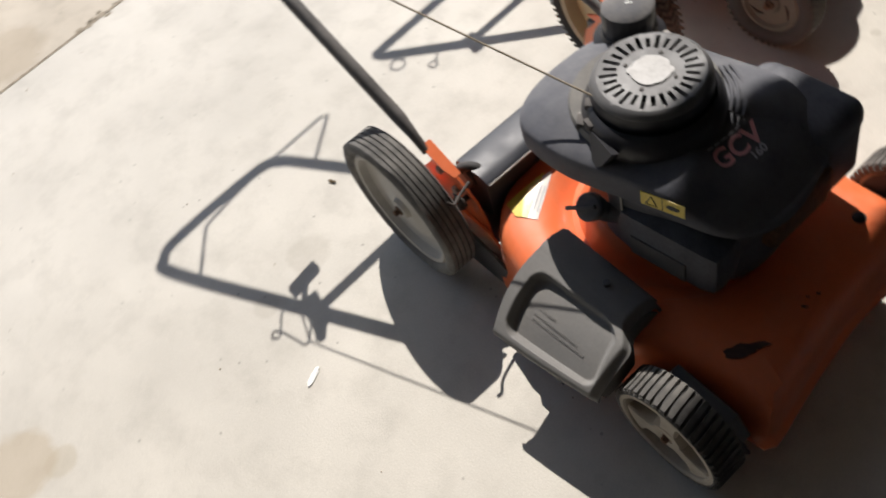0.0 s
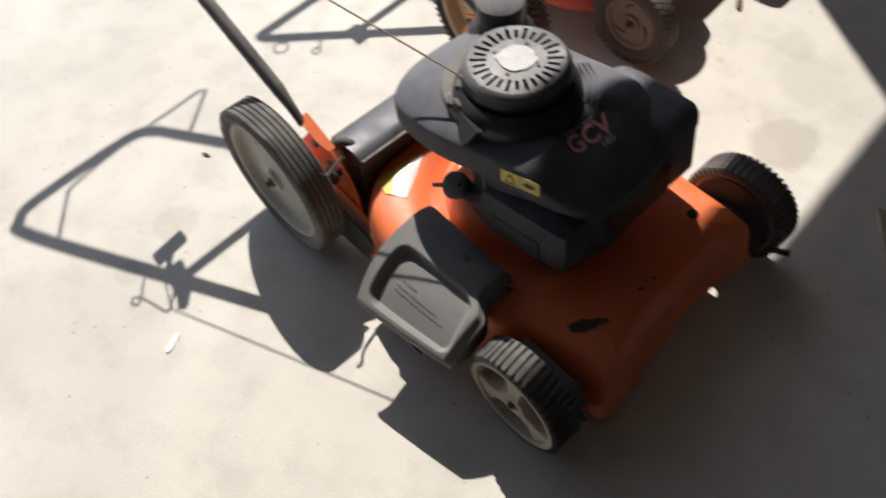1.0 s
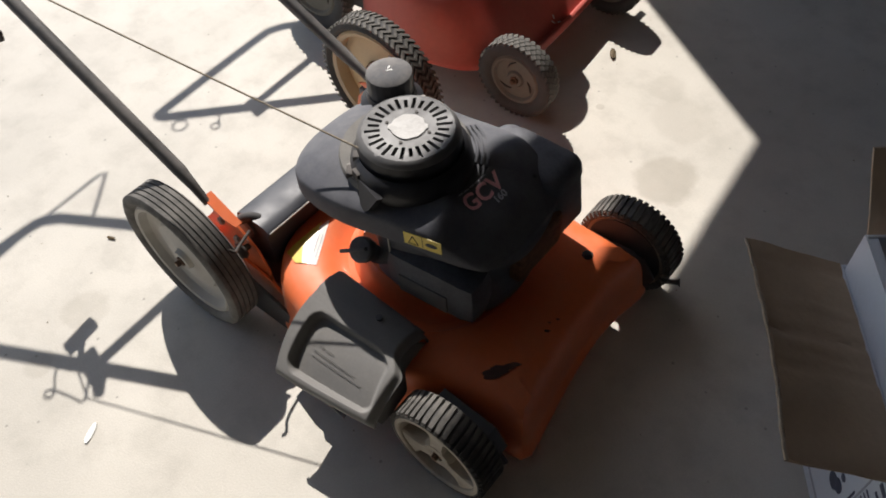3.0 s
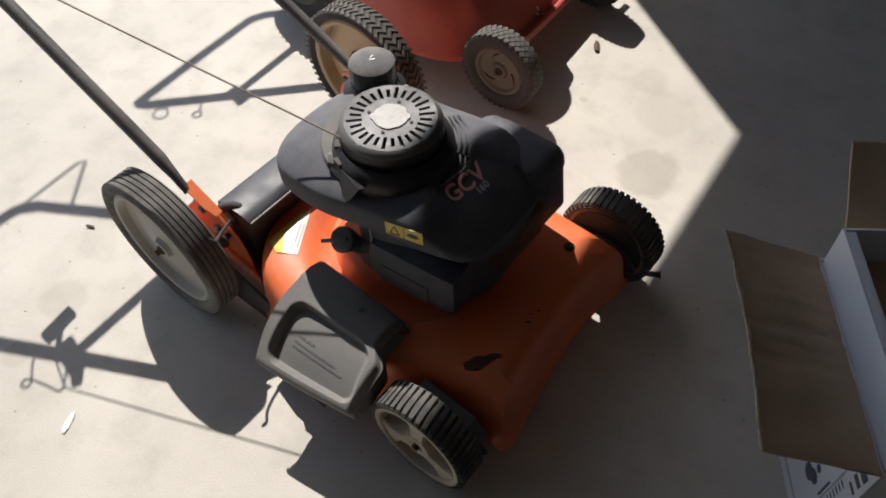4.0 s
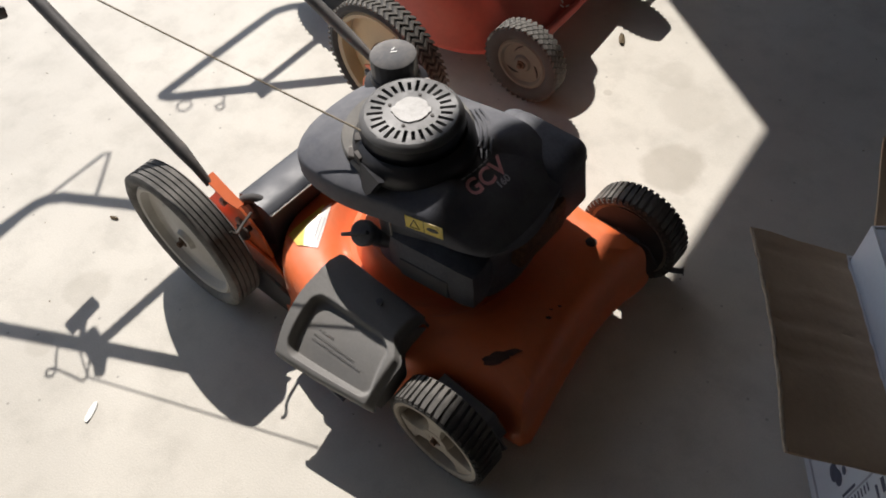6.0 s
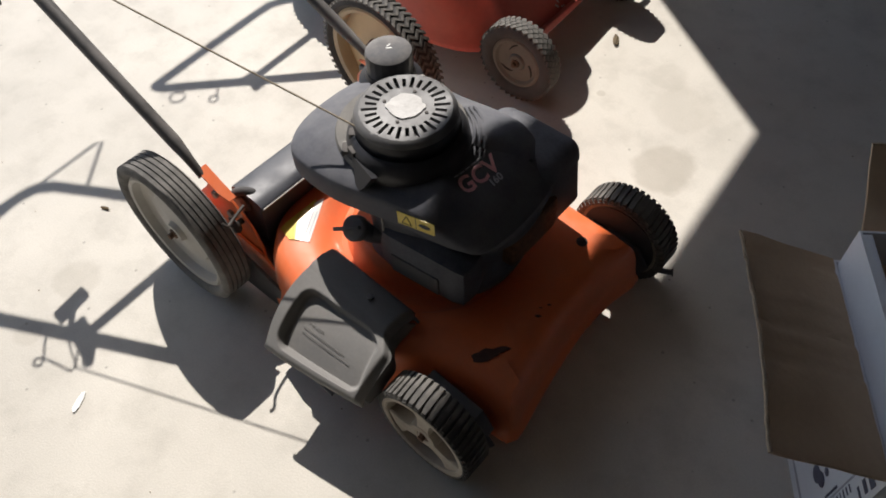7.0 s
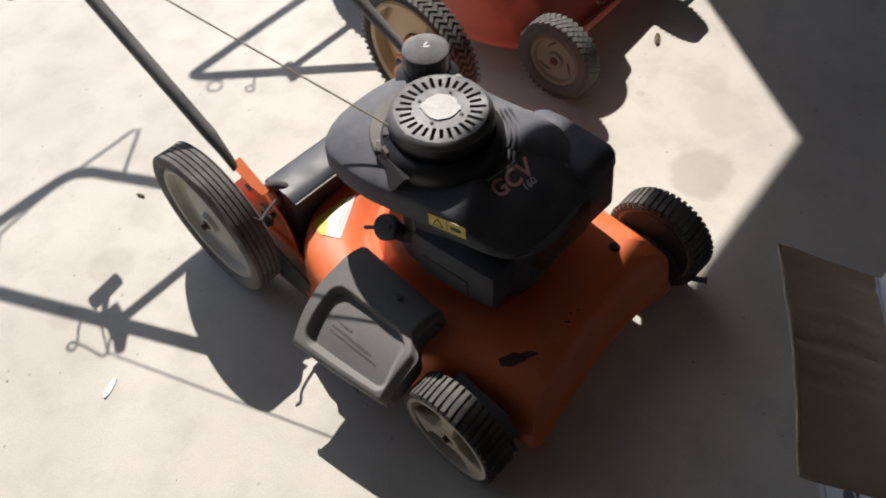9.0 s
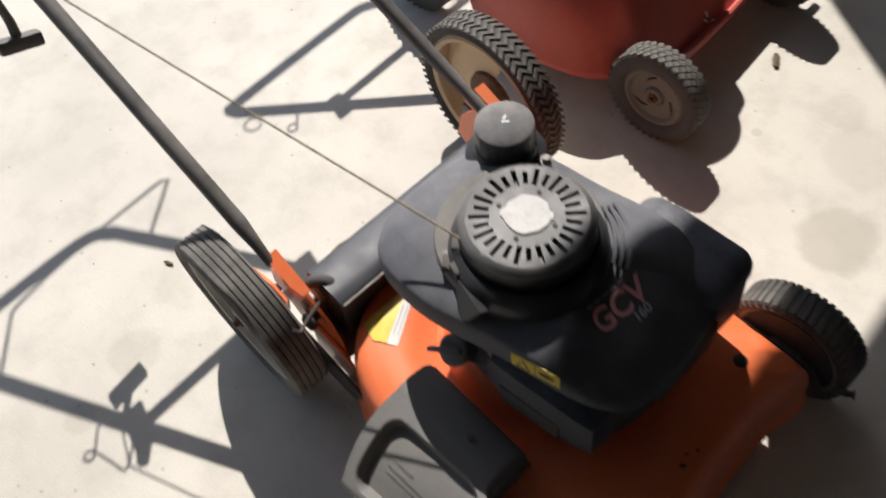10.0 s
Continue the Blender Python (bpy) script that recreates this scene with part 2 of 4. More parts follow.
def empty(name, m, label, category, group=""):
    ob = new(name)
    ob.empty_display_size = 0.05
    ob.matrix_world = m
    return tagged(ob, label, category, group)


def add_box(bm, m, sx, sy, sz, bevel=0.0):
    made = bmesh.ops.create_cube(bm, size=1.0, matrix=m @ Matrix.Diagonal((sx, sy, sz, 1)))
    if bevel:
        edges = {e for v in made["verts"] for e in v.link_edges}
        bmesh.ops.bevel(bm, geom=list(edges), offset=bevel, segments=2, affect="EDGES", profile=0.6)
    return bm


def box(sx, sy, sz, m=Matrix(), bevel=0.003):
    return add_box(bmesh.new(), m, sx, sy, sz, bevel)


def add_loft(bm, rings, caps=(True, True)):
    """Skin between closed rings of equally many points."""
    rows = [[bm.verts.new(p) for p in r] for r in rings]
    n = len(rows[0])
    for a, b in zip(rows, rows[1:]):
        for i in range(n):
            bm.faces.new((a[i], a[(i + 1) % n], b[(i + 1) % n], b[i]))
    if caps[0]:
        bm.faces.new(rows[0][::-1])
    if caps[1]:
        bm.faces.new(rows[-1])
    return bm


def add_lathe(bm, profile, n=48, m=Matrix(), caps=(True, True)):
    """Turns (radius, height) pairs about the local z axis."""
    rings = [[m @ Vector((max(r, 1e-4) * math.cos(2 * math.pi * i / n), max(r, 1e-4) * math.sin(2 * math.pi * i / n), z)) for i in range(n)]
             for r, z in profile]
    return add_loft(bm, rings, caps)


def lathe(profile, n=48, m=Matrix(), caps=(True, True)):
    return add_lathe(bmesh.new(), profile, n, m, caps)


def add_sweep(bm, pts, radius, n=12, flat=1.0):
    """A round bar along a line of points; flat squashes it."""
    pts = [Vector(p) for p in pts]
    rings, side = [], None
    for i, p in enumerate(pts):
        d = (pts[min(i + 1, len(pts) - 1)] - pts[max(i - 1, 0)]).normalized()
        if side is None:
            side = d.cross(Vector((0, 0, 1)) if abs(d.z) < 0.9 else Vector((1, 0, 0))).normalized()
        else:
            side = (side - d * side.dot(d)).normalized()
        up = d.cross(side)
        r = radius[i] if isinstance(radius, (list, tuple)) else radius
        rings.append([p + side * r * math.cos(2 * math.pi * k / n) + up * r * flat * math.sin(2 * math.pi * k / n) for k in range(n)])
    return add_loft(bm, rings)


def sweep(pts, radius, n=12, flat=1.0):
    return add_sweep(bmesh.new(), pts, radius, n, flat)


def curve(ctrl, n=8, closed=False):
    """Catmull-Rom points through the controls."""
    c = [Vector(p) for p in ctrl]
    k = len(c)
    out = []
    for i in range(k if closed else k - 1):
        p0, p1, p2, p3 = (c[(i + j) % k] for j in (-1, 0, 1, 2)) if closed else (c[max(i - 1, 0)], c[i], c[i + 1], c[min(i + 2, k - 1)])
        for s in range(n):
            t = s / n
            out.append(0.5 * (2 * p1 + (p2 - p0) * t + (2 * p0 - 5 * p1 + 4 * p2 - p3) * t * t + (3 * p1 - p0 - 3 * p2 + p3) * t ** 3))
    if not closed:
        out.append(c[-1])
    return out


def resample(ring, n):
    """n points at even steps along a closed line."""
    L = [0.0]
    for a, b in zip(ring, ring[1:] + ring[:1]):
        L.append(L[-1] + (b - a).length)
    out, j = [], 0
    for i in range(n):
        s = L[-1] * i / n
        while L[j + 1] < s:
            j += 1
        f = (s - L[j]) / max(L[j + 1] - L[j], 1e-9)
        out.append(ring[j].lerp(ring[(j + 1) % len(ring)], f))
    return out


def shrink(ring, d):
    """A closed line in the xy plane moved inwards by d (rings that run counter-clockwise)."""
    n, out = len(ring), []
    for i, p in enumerate(ring):
        t = (ring[(i + 1) % n] - ring[i - 1]).normalized()
        out.append(p + Vector((-t.y, t.x, 0)) * d)
    return out


def prism(outline, thick, m=Matrix(), bevel=0.0):
    """A plate: a closed outline in the local xy plane, given a thickness along z."""
    bm = bmesh.new()
    add_loft(bm, [[m @ Vector((x, y, z)) for x, y in outline] for z in (-thick / 2, thick / 2)])
    if bevel:
        bmesh.ops.bevel(bm, geom=[e for e in bm.edges if e.calc_face_angle(0) > 0.6], offset=bevel, segments=2, affect="EDGES")
    return bm


def words(text, size, m, mat, parent, name="lettering", shear=0.0, depth=0.0004, bold=0.0):
    """Lettering in the built-in font, as a mesh lying in the local xy plane of m."""
    cu = bpy.data.curves.new(name, "FONT")
    cu.body, cu.size, cu.shear, cu.extrude, cu.resolution_u = text, size, shear, depth, 3
    cu.align_x = "CENTER"
    cu.offset = bold
    tmp = bpy.data.objects.new(name, cu)
    scene.collection.objects.link(tmp)
    me = bpy.data.meshes.new_from_object(tmp.evaluated_get(bpy.context.evaluated_depsgraph_get()))
    bpy.data.objects.remove(tmp)
    me.transform(m)
    me.materials.clear()
    me.materials.append(mat)
    ob = new(name, me)
    ob.parent = parent
    return ob


def frame_at(origin, xdir, ydir):
    """A pose with its x and y axes along the two directions."""
    x = Vector(xdir).normalized()
    z = x.cross(Vector(ydir)).normalized()
    y = z.cross(x)
    m = Matrix((x, y, z)).transposed().to_4x4()
    m.translation = origin
    return m


def ground_shadow_source(x, y, z):
    """The point at height z whose sun shadow falls on the floor at (x, y)."""
    return Vector((x, y, 0)) - SHADE * z


# ---- the garage: slab, driveway, walls with the open door, ceiling ----
GARAGE = Matrix.Translation((-0.951, 1.926, 0)) @ Matrix.Rotation(radians(5), 4, "Z")   # x into the garage, y along the door line; the jamb stands at the origin
DOOR_H, DOOR_W, DEEP, SIDE = 2.20, 3.50, 6.4, 1.15


def slab(name, x0, x1, y0, y1, z0, z1, mat, label, category):
    ob = part(name, box(x1 - x0, y1 - y0, z1 - z0, GARAGE @ Matrix.Translation(((x0 + x1) / 2, (y0 + y1) / 2, (z0 + z1) / 2)), 0.004), mat)
    return tagged(ob, label, category, kind="structure")


bm = bmesh.new()
bmesh.ops.create_grid(bm, x_segments=2, y_segments=2, size=400, matrix=Matrix.Translation((0, 0, -0.09)))
tagged(part("ground", bm, M_EARTH, smooth=0), "bare dry ground round the house", "ground", kind="structure")
slab("floor", -0.73, DEEP + 0.2, -DOOR_W - 0.9, SIDE + 0.2, -0.15, 0, M_FLOOR, "pale trowelled concrete garage floor with oil stains", "floor")
slab("driveway", -9.0, -0.737, -DOOR_W - 2.5, SIDE + 1.5, -0.15, -0.004, M_DRIVE, "pale sunlit concrete driveway", "driveway")
slab("floor_joint", -0.737, -0.730, -DOOR_W - 0.9, SIDE + 0.2, -0.15, -0.006, M_JOINT, "dirt-filled joint between slab and driveway", "floor joint")
bm = bmesh.new()
for y0, y1, z0, z1 in ((0, SIDE + 0.15, 0, 2.6), (-DOOR_W, 0, DOOR_H, 2.6), (-DOOR_W - 0.9, -DOOR_W, 0, 2.6)):
    add_box(bm, GARAGE @ Matrix.Translation((0.07, (y0 + y1) / 2, (z0 + z1) / 2)), 0.14, y1 - y0, z1 - z0)
tagged(part("wall_front", bm, M_STUCCO), "garage front wall round the open door", "wall", kind="structure")
# unseen side walls, back wall and ceiling, added to keep the interior dim
slab("wall_side_a", 0.14, DEEP, SIDE, SIDE + 0.15, 0, 2.6, M_WALL, "unseen dark garage side wall, added to dim the interior", "wall")
slab("wall_side_b", 0.14, DEEP, -DOOR_W - 0.9, -DOOR_W - 0.75, 0, 2.6, M_WALL, "unseen dark garage side wall, added to dim the interior", "wall")
slab("wall_back", DEEP, DEEP + 0.15, -DOOR_W - 0.9, SIDE + 0.15, 0, 2.6, M_WALL, "unseen dark garage back wall, added to dim the interior", "wall")
slab("ceiling", 0, DEEP + 0.15, -DOOR_W - 0.9, SIDE + 0.15, 2.603, 2.75, M_WALL, "unseen dark garage ceiling, added to dim the interior", "ceiling")


# ---- wheels (local axis y, the outer side towards +y) ----
AXIS = Matrix.Rotation(radians(-90), 4, "X")      # turns the lathe's z to +y


def tyre_mesh(kind, r, rr, w):
    bm = bmesh.new()
    h = w / 2
    lug = {"rib": 0.0, "lug": 0.0048, "chevron": 0.0040, "block": 0.0036}[kind]
    rt = r - lug
    side = [(rr + 0.001, h * 0.62), (rr + 0.006, h * 0.86), (rr + (rt - rr) * 0.5, h), (rt - 0.008, h * 0.97), (rt - 0.002, h * 0.86)]
    if kind == "rib":
        tread = []
        for i in range(6):
            a, b = h * (0.82 - i * 0.33), h * (0.82 - i * 0.33 - 0.24)
            tread += [(rt, a), (rt, b)] + ([(rt - 0.0035, b - 0.0008), (rt - 0.0035, b - h * 0.09 + 0.0008)] if i < 5 else [])
        tread = [(a, max(b, -h * 0.84)) for a, b in tread]
    else:
        tread = [(rt + 0.001, h * 0.5), (rt + 0.0015, 0), (rt + 0.001, -h * 0.5)]
    prof = side + tread + [(a, -b) for a, b in side[::-1]]
    add_lathe(bm, prof, 72, AXIS, caps=(False, False))
    return bm


TREADS = {}


def tread_blocks(ob, kind, r, w):
    """The raised blocks of a tread, each a piece of its own on shared meshes."""
    h, lug = w / 2, {"lug": 0.0048, "chevron": 0.0040, "block": 0.0036}.get(kind, 0.006)
    rows = {"lug": [(46, 0.0, 0.0, 6, 0.0080, w * 0.90)],
            "chevron": [(64, k * 0.47 - 0.705, 0.0, 42 if k % 2 else -42, 0.0080, w * 0.235) for k in range(4)],
            "block": [(40, -0.66, 0.0, 32, 0.0105, w * 0.25), (40, -0.22, 0.5, 32, 0.0105, w * 0.22), (40, 0.22, 0.0, -32, 0.0105, w * 0.22), (40, 0.66, 0.5, -32, 0.0105, w * 0.25)]}.get(kind, [])
    for n, s, shift, turn, long, wide in rows:
        key = (kind, round(long, 4), round(wide, 4), kind == "chevron" and turn > 0)
        if key not in TREADS:
            bm = box(long, wide, lug + 0.002, Matrix(), 0)
            if kind == "chevron":       # slanted bars that meet in a zigzag
                for v in bm.verts:
                    v.co.x += v.co.y * math.tan(radians(turn))
            if kind == "lug":
                for e in (-1, 1):
                    add_box(bm, Matrix.Translation((0, e * wide * 0.505, -0.006)), long, wide * 0.07, 0.012)
            TREADS[key] = finish(bm, "tread_block", M_TREAD_FRONT if kind == "lug" else M_RUBBER_DUSTY, 0)
        for i in range(n):
            o = new("tread_block", TREADS[key])
            o.parent = ob
            o.matrix_local = Matrix.Rotation(2 * math.pi * (i + shift) / n, 4, "Y") @ Matrix.Translation((0, s * h, r - lug * 0.5 - 0.001)) @ Matrix.Rotation(radians(0 if kind == "chevron" else turn), 4, "Z")


def rim_mesh(kind, rr, w):
    h = w / 2
    if kind == "disc":          # dished disc with a raised boss
        out = [(rr + 0.003, h * 0.60), (rr - 0.003, h * 0.80), (rr - 0.010, h * 0.74), (rr - 0.016, h * 0.25), (rr * 0.80, h * 0.10), (rr * 0.62, h * 0.12),
               (rr * 0.58, h * 0.26), (rr * 0.32, h * 0.30), (0.024, h * 0.42), (0.020, h * 0.72), (0.011, h * 0.74), (0.010, h * 0.5), (0, h * 0.5)]
    elif kind == "plate":       # shallow flat disc with a small boss
        out = [(rr + 0.003, h * 0.60), (rr - 0.003, h * 0.80), (rr - 0.008, h * 0.78), (rr - 0.013, h * 0.46), (rr * 0.34, h * 0.40), (0.022, h * 0.46), (0.018, h * 0.62), (0.011, h * 0.62), (0.010, h * 0.5), (0, h * 0.5)]
    elif kind == "open":        # deep barrel, a hub and a thin web
        prof = [(rr + 0.003, h * 0.60), (rr - 0.003, h * 0.82), (rr - 0.010, h * 0.74), (rr - 0.015, h * 0.1), (rr - 0.012, -h * 0.70), (rr - 0.003, -h * 0.82), (rr + 0.003, -h * 0.60), (rr + 0.003, h * 0.60)]
        bm = lathe(prof, 64, AXIS, (False, False))
        add_lathe(bm, [(0, h * 0.75), (0.022, h * 0.75), (0.026, h * 0.2), (0.022, -h * 0.5), (0, -h * 0.5)], 24, AXIS)
        rings = []
        for k in range(47):         # one broad web reaching most of the way round, open at the front
            a = radians(95 + 235 * k / 46)
            d = Vector((math.cos(a), 0, math.sin(a)))
            rings.append([d * r + Vector((0, y, 0)) for r, y in ((0.020, h * 0.0), (rr * 0.45, h * 0.30), (rr - 0.012, h * 0.40), (rr - 0.012, h * 0.50), (rr * 0.45, h * 0.40), (0.020, h * 0.10))])
        add_loft(bm, rings)
        return bm
    else:                       # thin lip round a deep barrel, a broad hub and three wide flat arms with open pockets between
        prof = [(rr + 0.004, h * 0.70), (rr + 0.002, h * 0.98), (rr - 0.005, h * 0.99), (rr - 0.008, h * 0.90), (rr - 0.012, h * 0.0), (rr - 0.010, -h * 0.80), (rr + 0.004, -h * 0.80), (rr + 0.004, h * 0.70)]
        bm = lathe(prof, 64, AXIS, (False, False))
        add_lathe(bm, [(rr - 0.011, -h * 0.15), (0.020, -h * 0.15)], 64, AXIS, (False, False))
        add_lathe(bm, [(0.0125, h * 0.2), (0.0125, h * 0.86), (0.016, h * 0.92), (0.026, h * 0.88), (0.030, h * 0.6), (0.030, -h * 0.2)], 32, AXIS, (False, False))
        add_lathe(bm, [(0.0125, h * 0.2), (0, h * 0.2)], 24, AXIS, (False, True))
        for a in (145, 28, -92):
            m = Matrix.Rotation(radians(a - 20), 4, "Y") @ Matrix.Rotation(radians(90), 4, "Y")
            ring = []
            for z, hw, y1 in ((0.020, 0.017, 0.86), (0.034, 0.0145, 0.84), (rr * 0.62, 0.017, 0.80), (rr - 0.018, 0.030, 0.80), (rr - 0.009, 0.040, 0.82)):
                ring.append([m @ Vector((x * hw, y, z)) for x, y in ((-1.0, -h * 0.10), (-0.96, h * (y1 - 0.12)), (-0.80, h * y1), (0.80, h * y1), (0.96, h * (y1 - 0.12)), (1.0, -h * 0.10))])
            add_loft(bm, ring)
        return bm
    back = [(rr * 0.999, -h * 0.80), (rr - 0.010, -h * 0.74), (rr - 0.022, -h * 0.15), (0.034, -h * 0.05), (0.024, -h * 0.9), (0, -h * 0.9)]
    bm = lathe(out[::-1] + [(rr + 0.003, -h * 0.6)] + back, 64, AXIS)
    return bm


def wheel(parent, x, y, z, right, r, w, tread, rim, rim_mat, tyre_mat, label, rr):
    """A wheel part with its tyre and axle nut; y is the middle of the tyre."""
    ob = part("wheel", rim_mesh(rim, rr, w), rim_mat, parent, label)
    ob.matrix_local = pose(x, y, z, 0, 0, 180 if right else 0) @ Matrix.Rotation(radians(20), 4, "Y")
    part("tyre", tyre_mesh(tread, r, rr, w), tyre_mat, ob, "dusty black rubber tyre")
    tread_blocks(ob, tread, r, w)
    nut = bmesh.new()
    add_lathe(nut, [(0.011, w * 0.18), (0.011, w * 0.40), (0.009, w * 0.42), (0, w * 0.42)], 6, AXIS)
    add_lathe(nut, [(0.006, w * 0.42), (0.006, w * 0.56), (0, w * 0.57)], 12, AXIS)
    part("axle_nut", nut, M_RUST, ob, "rusty axle nut", smooth=20)
    if rim == "plate":
        part("hub_ring", lathe([(0.023, w * 0.215), (0.022, w * 0.235), (0.016, w * 0.235), (0.015, w * 0.20)], 24, AXIS, (False, False)), M_BLACKPAINT, ob, "dark hub ring")
        # no openings: dark bars on the rim paint the shade inside its slots
        for a in (-50, 70, 190):
            arc = [Vector((rr * (0.52 + 0.24 * k / 6) * math.cos(radians(a + 7 * k)), w * 0.2225, rr * (0.52 + 0.24 * k / 6) * math.sin(radians(a + 7 * k)))) for k in range(7)]
            part("rim_slot", sweep(arc, [0.0016, 0.0030, 0.0040, 0.0042, 0.0040, 0.0030, 0.0016], 8, 0.4), M_BLACKHOLE, ob, "dark bar painted in for the shade of a rim slot")
    return ob


# ---- mower deck ----
def deck_mesh(outline, eye, tilt=0.07, top=0.0, nose=0.0):
    ring = resample(curve([Vector((x, y, 0)) for x, y in outline], 10, True), 112)
    c = Vector((eye[0], eye[1], 0))

    def up(ps, z):
        out = []
        for p in ps:
            k = min(1, max(0, (z - 0.06) / 0.08))
            z1 = z + k * (top - (p.x - c.x) * tilt)
            out.append(Vector((p.x - nose * max(0, z1 - 0.06) * max(0, (p.x - c.x) / 0.33), p.y, z1)))
        return out
    rings = [up(shrink(ring, d), z) for d, z in ((0.004, 0.040), (-0.004, 0.034), (-0.007, 0.040), (-0.006, 0.050), (0.0, 0.056), (0.004, 0.085), (0.007, 0.115),
                                                 (0.010, 0.137), (0.015, 0.152), (0.023, 0.164), (0.037, 0.171), (0.058, 0.175))]
    base = [Vector((p.x, p.y, 0)) for p in rings[-1]]
    for f, r, z in ((0.5, 0.20, 0.1758), (1, 0.192, 0.1735), (1, 0.178, 0.160), (1, 0.158, 0.151), (1, 0.147, 0.155), (1, 0.140, 0.167), (1, 0.134, 0.184), (1, 0.129, 0.198), (1, 0.121, 0.206), (1, 0.08, 0.208)):
        circ = [c + (p - c).normalized() * min(r, (p - c).length) for p in base]
        rings.append(up([p.lerp(q, f) for p, q in zip(base, circ)], z))
    return add_loft(bmesh.new(), rings, caps=(False, True))


# ---- the orange mower ----
mower = empty("lawn_mower", Matrix(), "orange walk-behind petrol mower with black engine, parked half in the sun", "lawn mower")
ORANGE_OUTLINE = ((0.737, -0.176), (0.722, -0.09), (0.708, 0), (0.700, 0.08), (0.702, 0.16), (0.714, 0.225), (0.708, 0.250), (0.67, 0.258), (0.55, 0.258), (0.42, 0.266), (0.27, 0.262), (0.175, 0.23), (0.125, 0.15), (0.115, 0.05),
                  (0.113, -0.06), (0.124, -0.155), (0.158, -0.212), (0.212, -0.254), (0.32, -0.278), (0.45, -0.266), (0.54, -0.236), (0.605, -0.208), (0.67, -0.193), (0.725, -0.190))
dbm = deck_mesh(ORANGE_OUTLINE, (0.37, 0.0))
from mathutils.bvhtree import BVHTree
dbm.normal_update()
deck_tree = BVHTree.FromBMesh(dbm)
bmesh.ops.delete(dbm, geom=[f for f in dbm.faces if (f.calc_center_median() - Vector((0.600, 0.237, 0.146))).length < 0.0095], context="FACES")    # made-up hole by the front axle that lets a sun fleck reach the floor
deck = part("deck", dbm, M_ORANGE, mower, "orange painted steel deck, scuffed and dusty", 40)


def on_deck(x, y, lift=0.0008):
    hit = deck_tree.ray_cast(Vector((x, y, 1)), Vector((0, 0, -1)))
    return hit[0] + hit[1] * lift * (1 if hit[1].z > 0 else -1)


def drape(name, corners, mat, label, lift=0.0012, n=22, wobble=0.0):
    """A thin sheet on the deck: a four-cornered patch that follows its curve."""
    bm = bmesh.new()
    c = [Vector(p) for p in corners]
    rows = []
    for i in range(n + 1):
        a, b = c[0].lerp(c[3], i / n), c[1].lerp(c[2], i / n)
        row = []
        for j in range(n + 1):
            p = a.lerp(b, j / n)
            if wobble:
                p = p + Vector((noise.noise((p.x * 90, p.y * 90, 0)), noise.noise((p.x * 90, p.y * 90, 5)))) * wobble
            row.append(bm.verts.new(on_deck(p.x, p.y, lift)))
        rows.append(row)
    for i in range(n):
        for j in range(n):
            bm.faces.new((rows[i][j], rows[i][j + 1], rows[i + 1][j + 1], rows[i + 1][j]))
    return part(name, bm, mat, deck, label)


drape("sticker", ((0.169, -0.184), (0.203, -0.193), (0.238, -0.173), (0.182, -0.080)), M_STICKER_W, "white and yellow warning sticker")
drape("sticker_stripe", ((0.169, -0.184), (0.203, -0.193), (0.222, -0.182), (0.174, -0.092)), M_STICKER_Y, "yellow half of the sticker", 0.0018)
for k in range(2):
    e = 0.0035 * (2 * k - 1)
    drape("sticker_writing", ((0.222 + 0.87 * (e - 0.001), -0.164 + 0.5 * (e - 0.001)), (0.222 + 0.87 * (e + 0.001), -0.164 + 0.5 * (e + 0.001)), (0.194 + 0.87 * (e + 0.001), -0.115 + 0.5 * (e + 0.001)), (0.194 + 0.87 * (e - 0.001), -0.115 + 0.5 * (e - 0.001))), M_PRINT_GREY, "grey line of small print", 0.0024, 8)


def scuff(cx, cy, rx, ry, turn, label):
    """A grimy bare patch with a ragged outline, pressed to the deck."""
    bm = bmesh.new()
    mid = bm.verts.new(on_deck(cx, cy, 0.0026))
    ring = []
    for i in range(22):
        a = 2 * math.pi * i / 22
        k = 1 + 0.35 * noise.noise((math.cos(a) * 1.7 + cx * 30, math.sin(a) * 1.7, cy * 20))
        u, v = rx * k * math.cos(a), ry * k * math.sin(a)
        ring.append(bm.verts.new(on_deck(cx + u * math.cos(turn) - v * math.sin(turn), cy + u * math.sin(turn) + v * math.cos(turn), 0.0022)))
    for i in range(22):
        bm.faces.new((mid, ring[i], ring[(i + 1) % 22]))
    part("scuff", bm, M_GRIME, deck, label)


scuff(0.634, -0.136, 0.026, 0.012, 1.0, "dark worn grimy patch")
scuff(0.646, -0.112, 0.020, 0.006, 1.0, "dark worn grimy patch")
for sx, sy, sa in ((0.655, -0.012, 0.0055), (0.648, 0.004, 0.003), (0.655, 0.02, 0.004)):
    scuff(sx, sy, sa, sa * 0.45, 0.8, "dark paint chip")
for bx, by in ((0.619, 0.173), (0.22, 0.17)):
    p = on_deck(bx, by, 0)
    b = bmesh.new()
    add_lathe(b, [(0.011, -0.003), (0.011, 0.001), (0.008, 0.002), (0.008, 0.005), (0.006, 0.006), (0, 0.006)], 16, Matrix.Translation(p))
    part("deck_bolt", b, M_BLACKHOLE, deck, "dark greasy bolt")

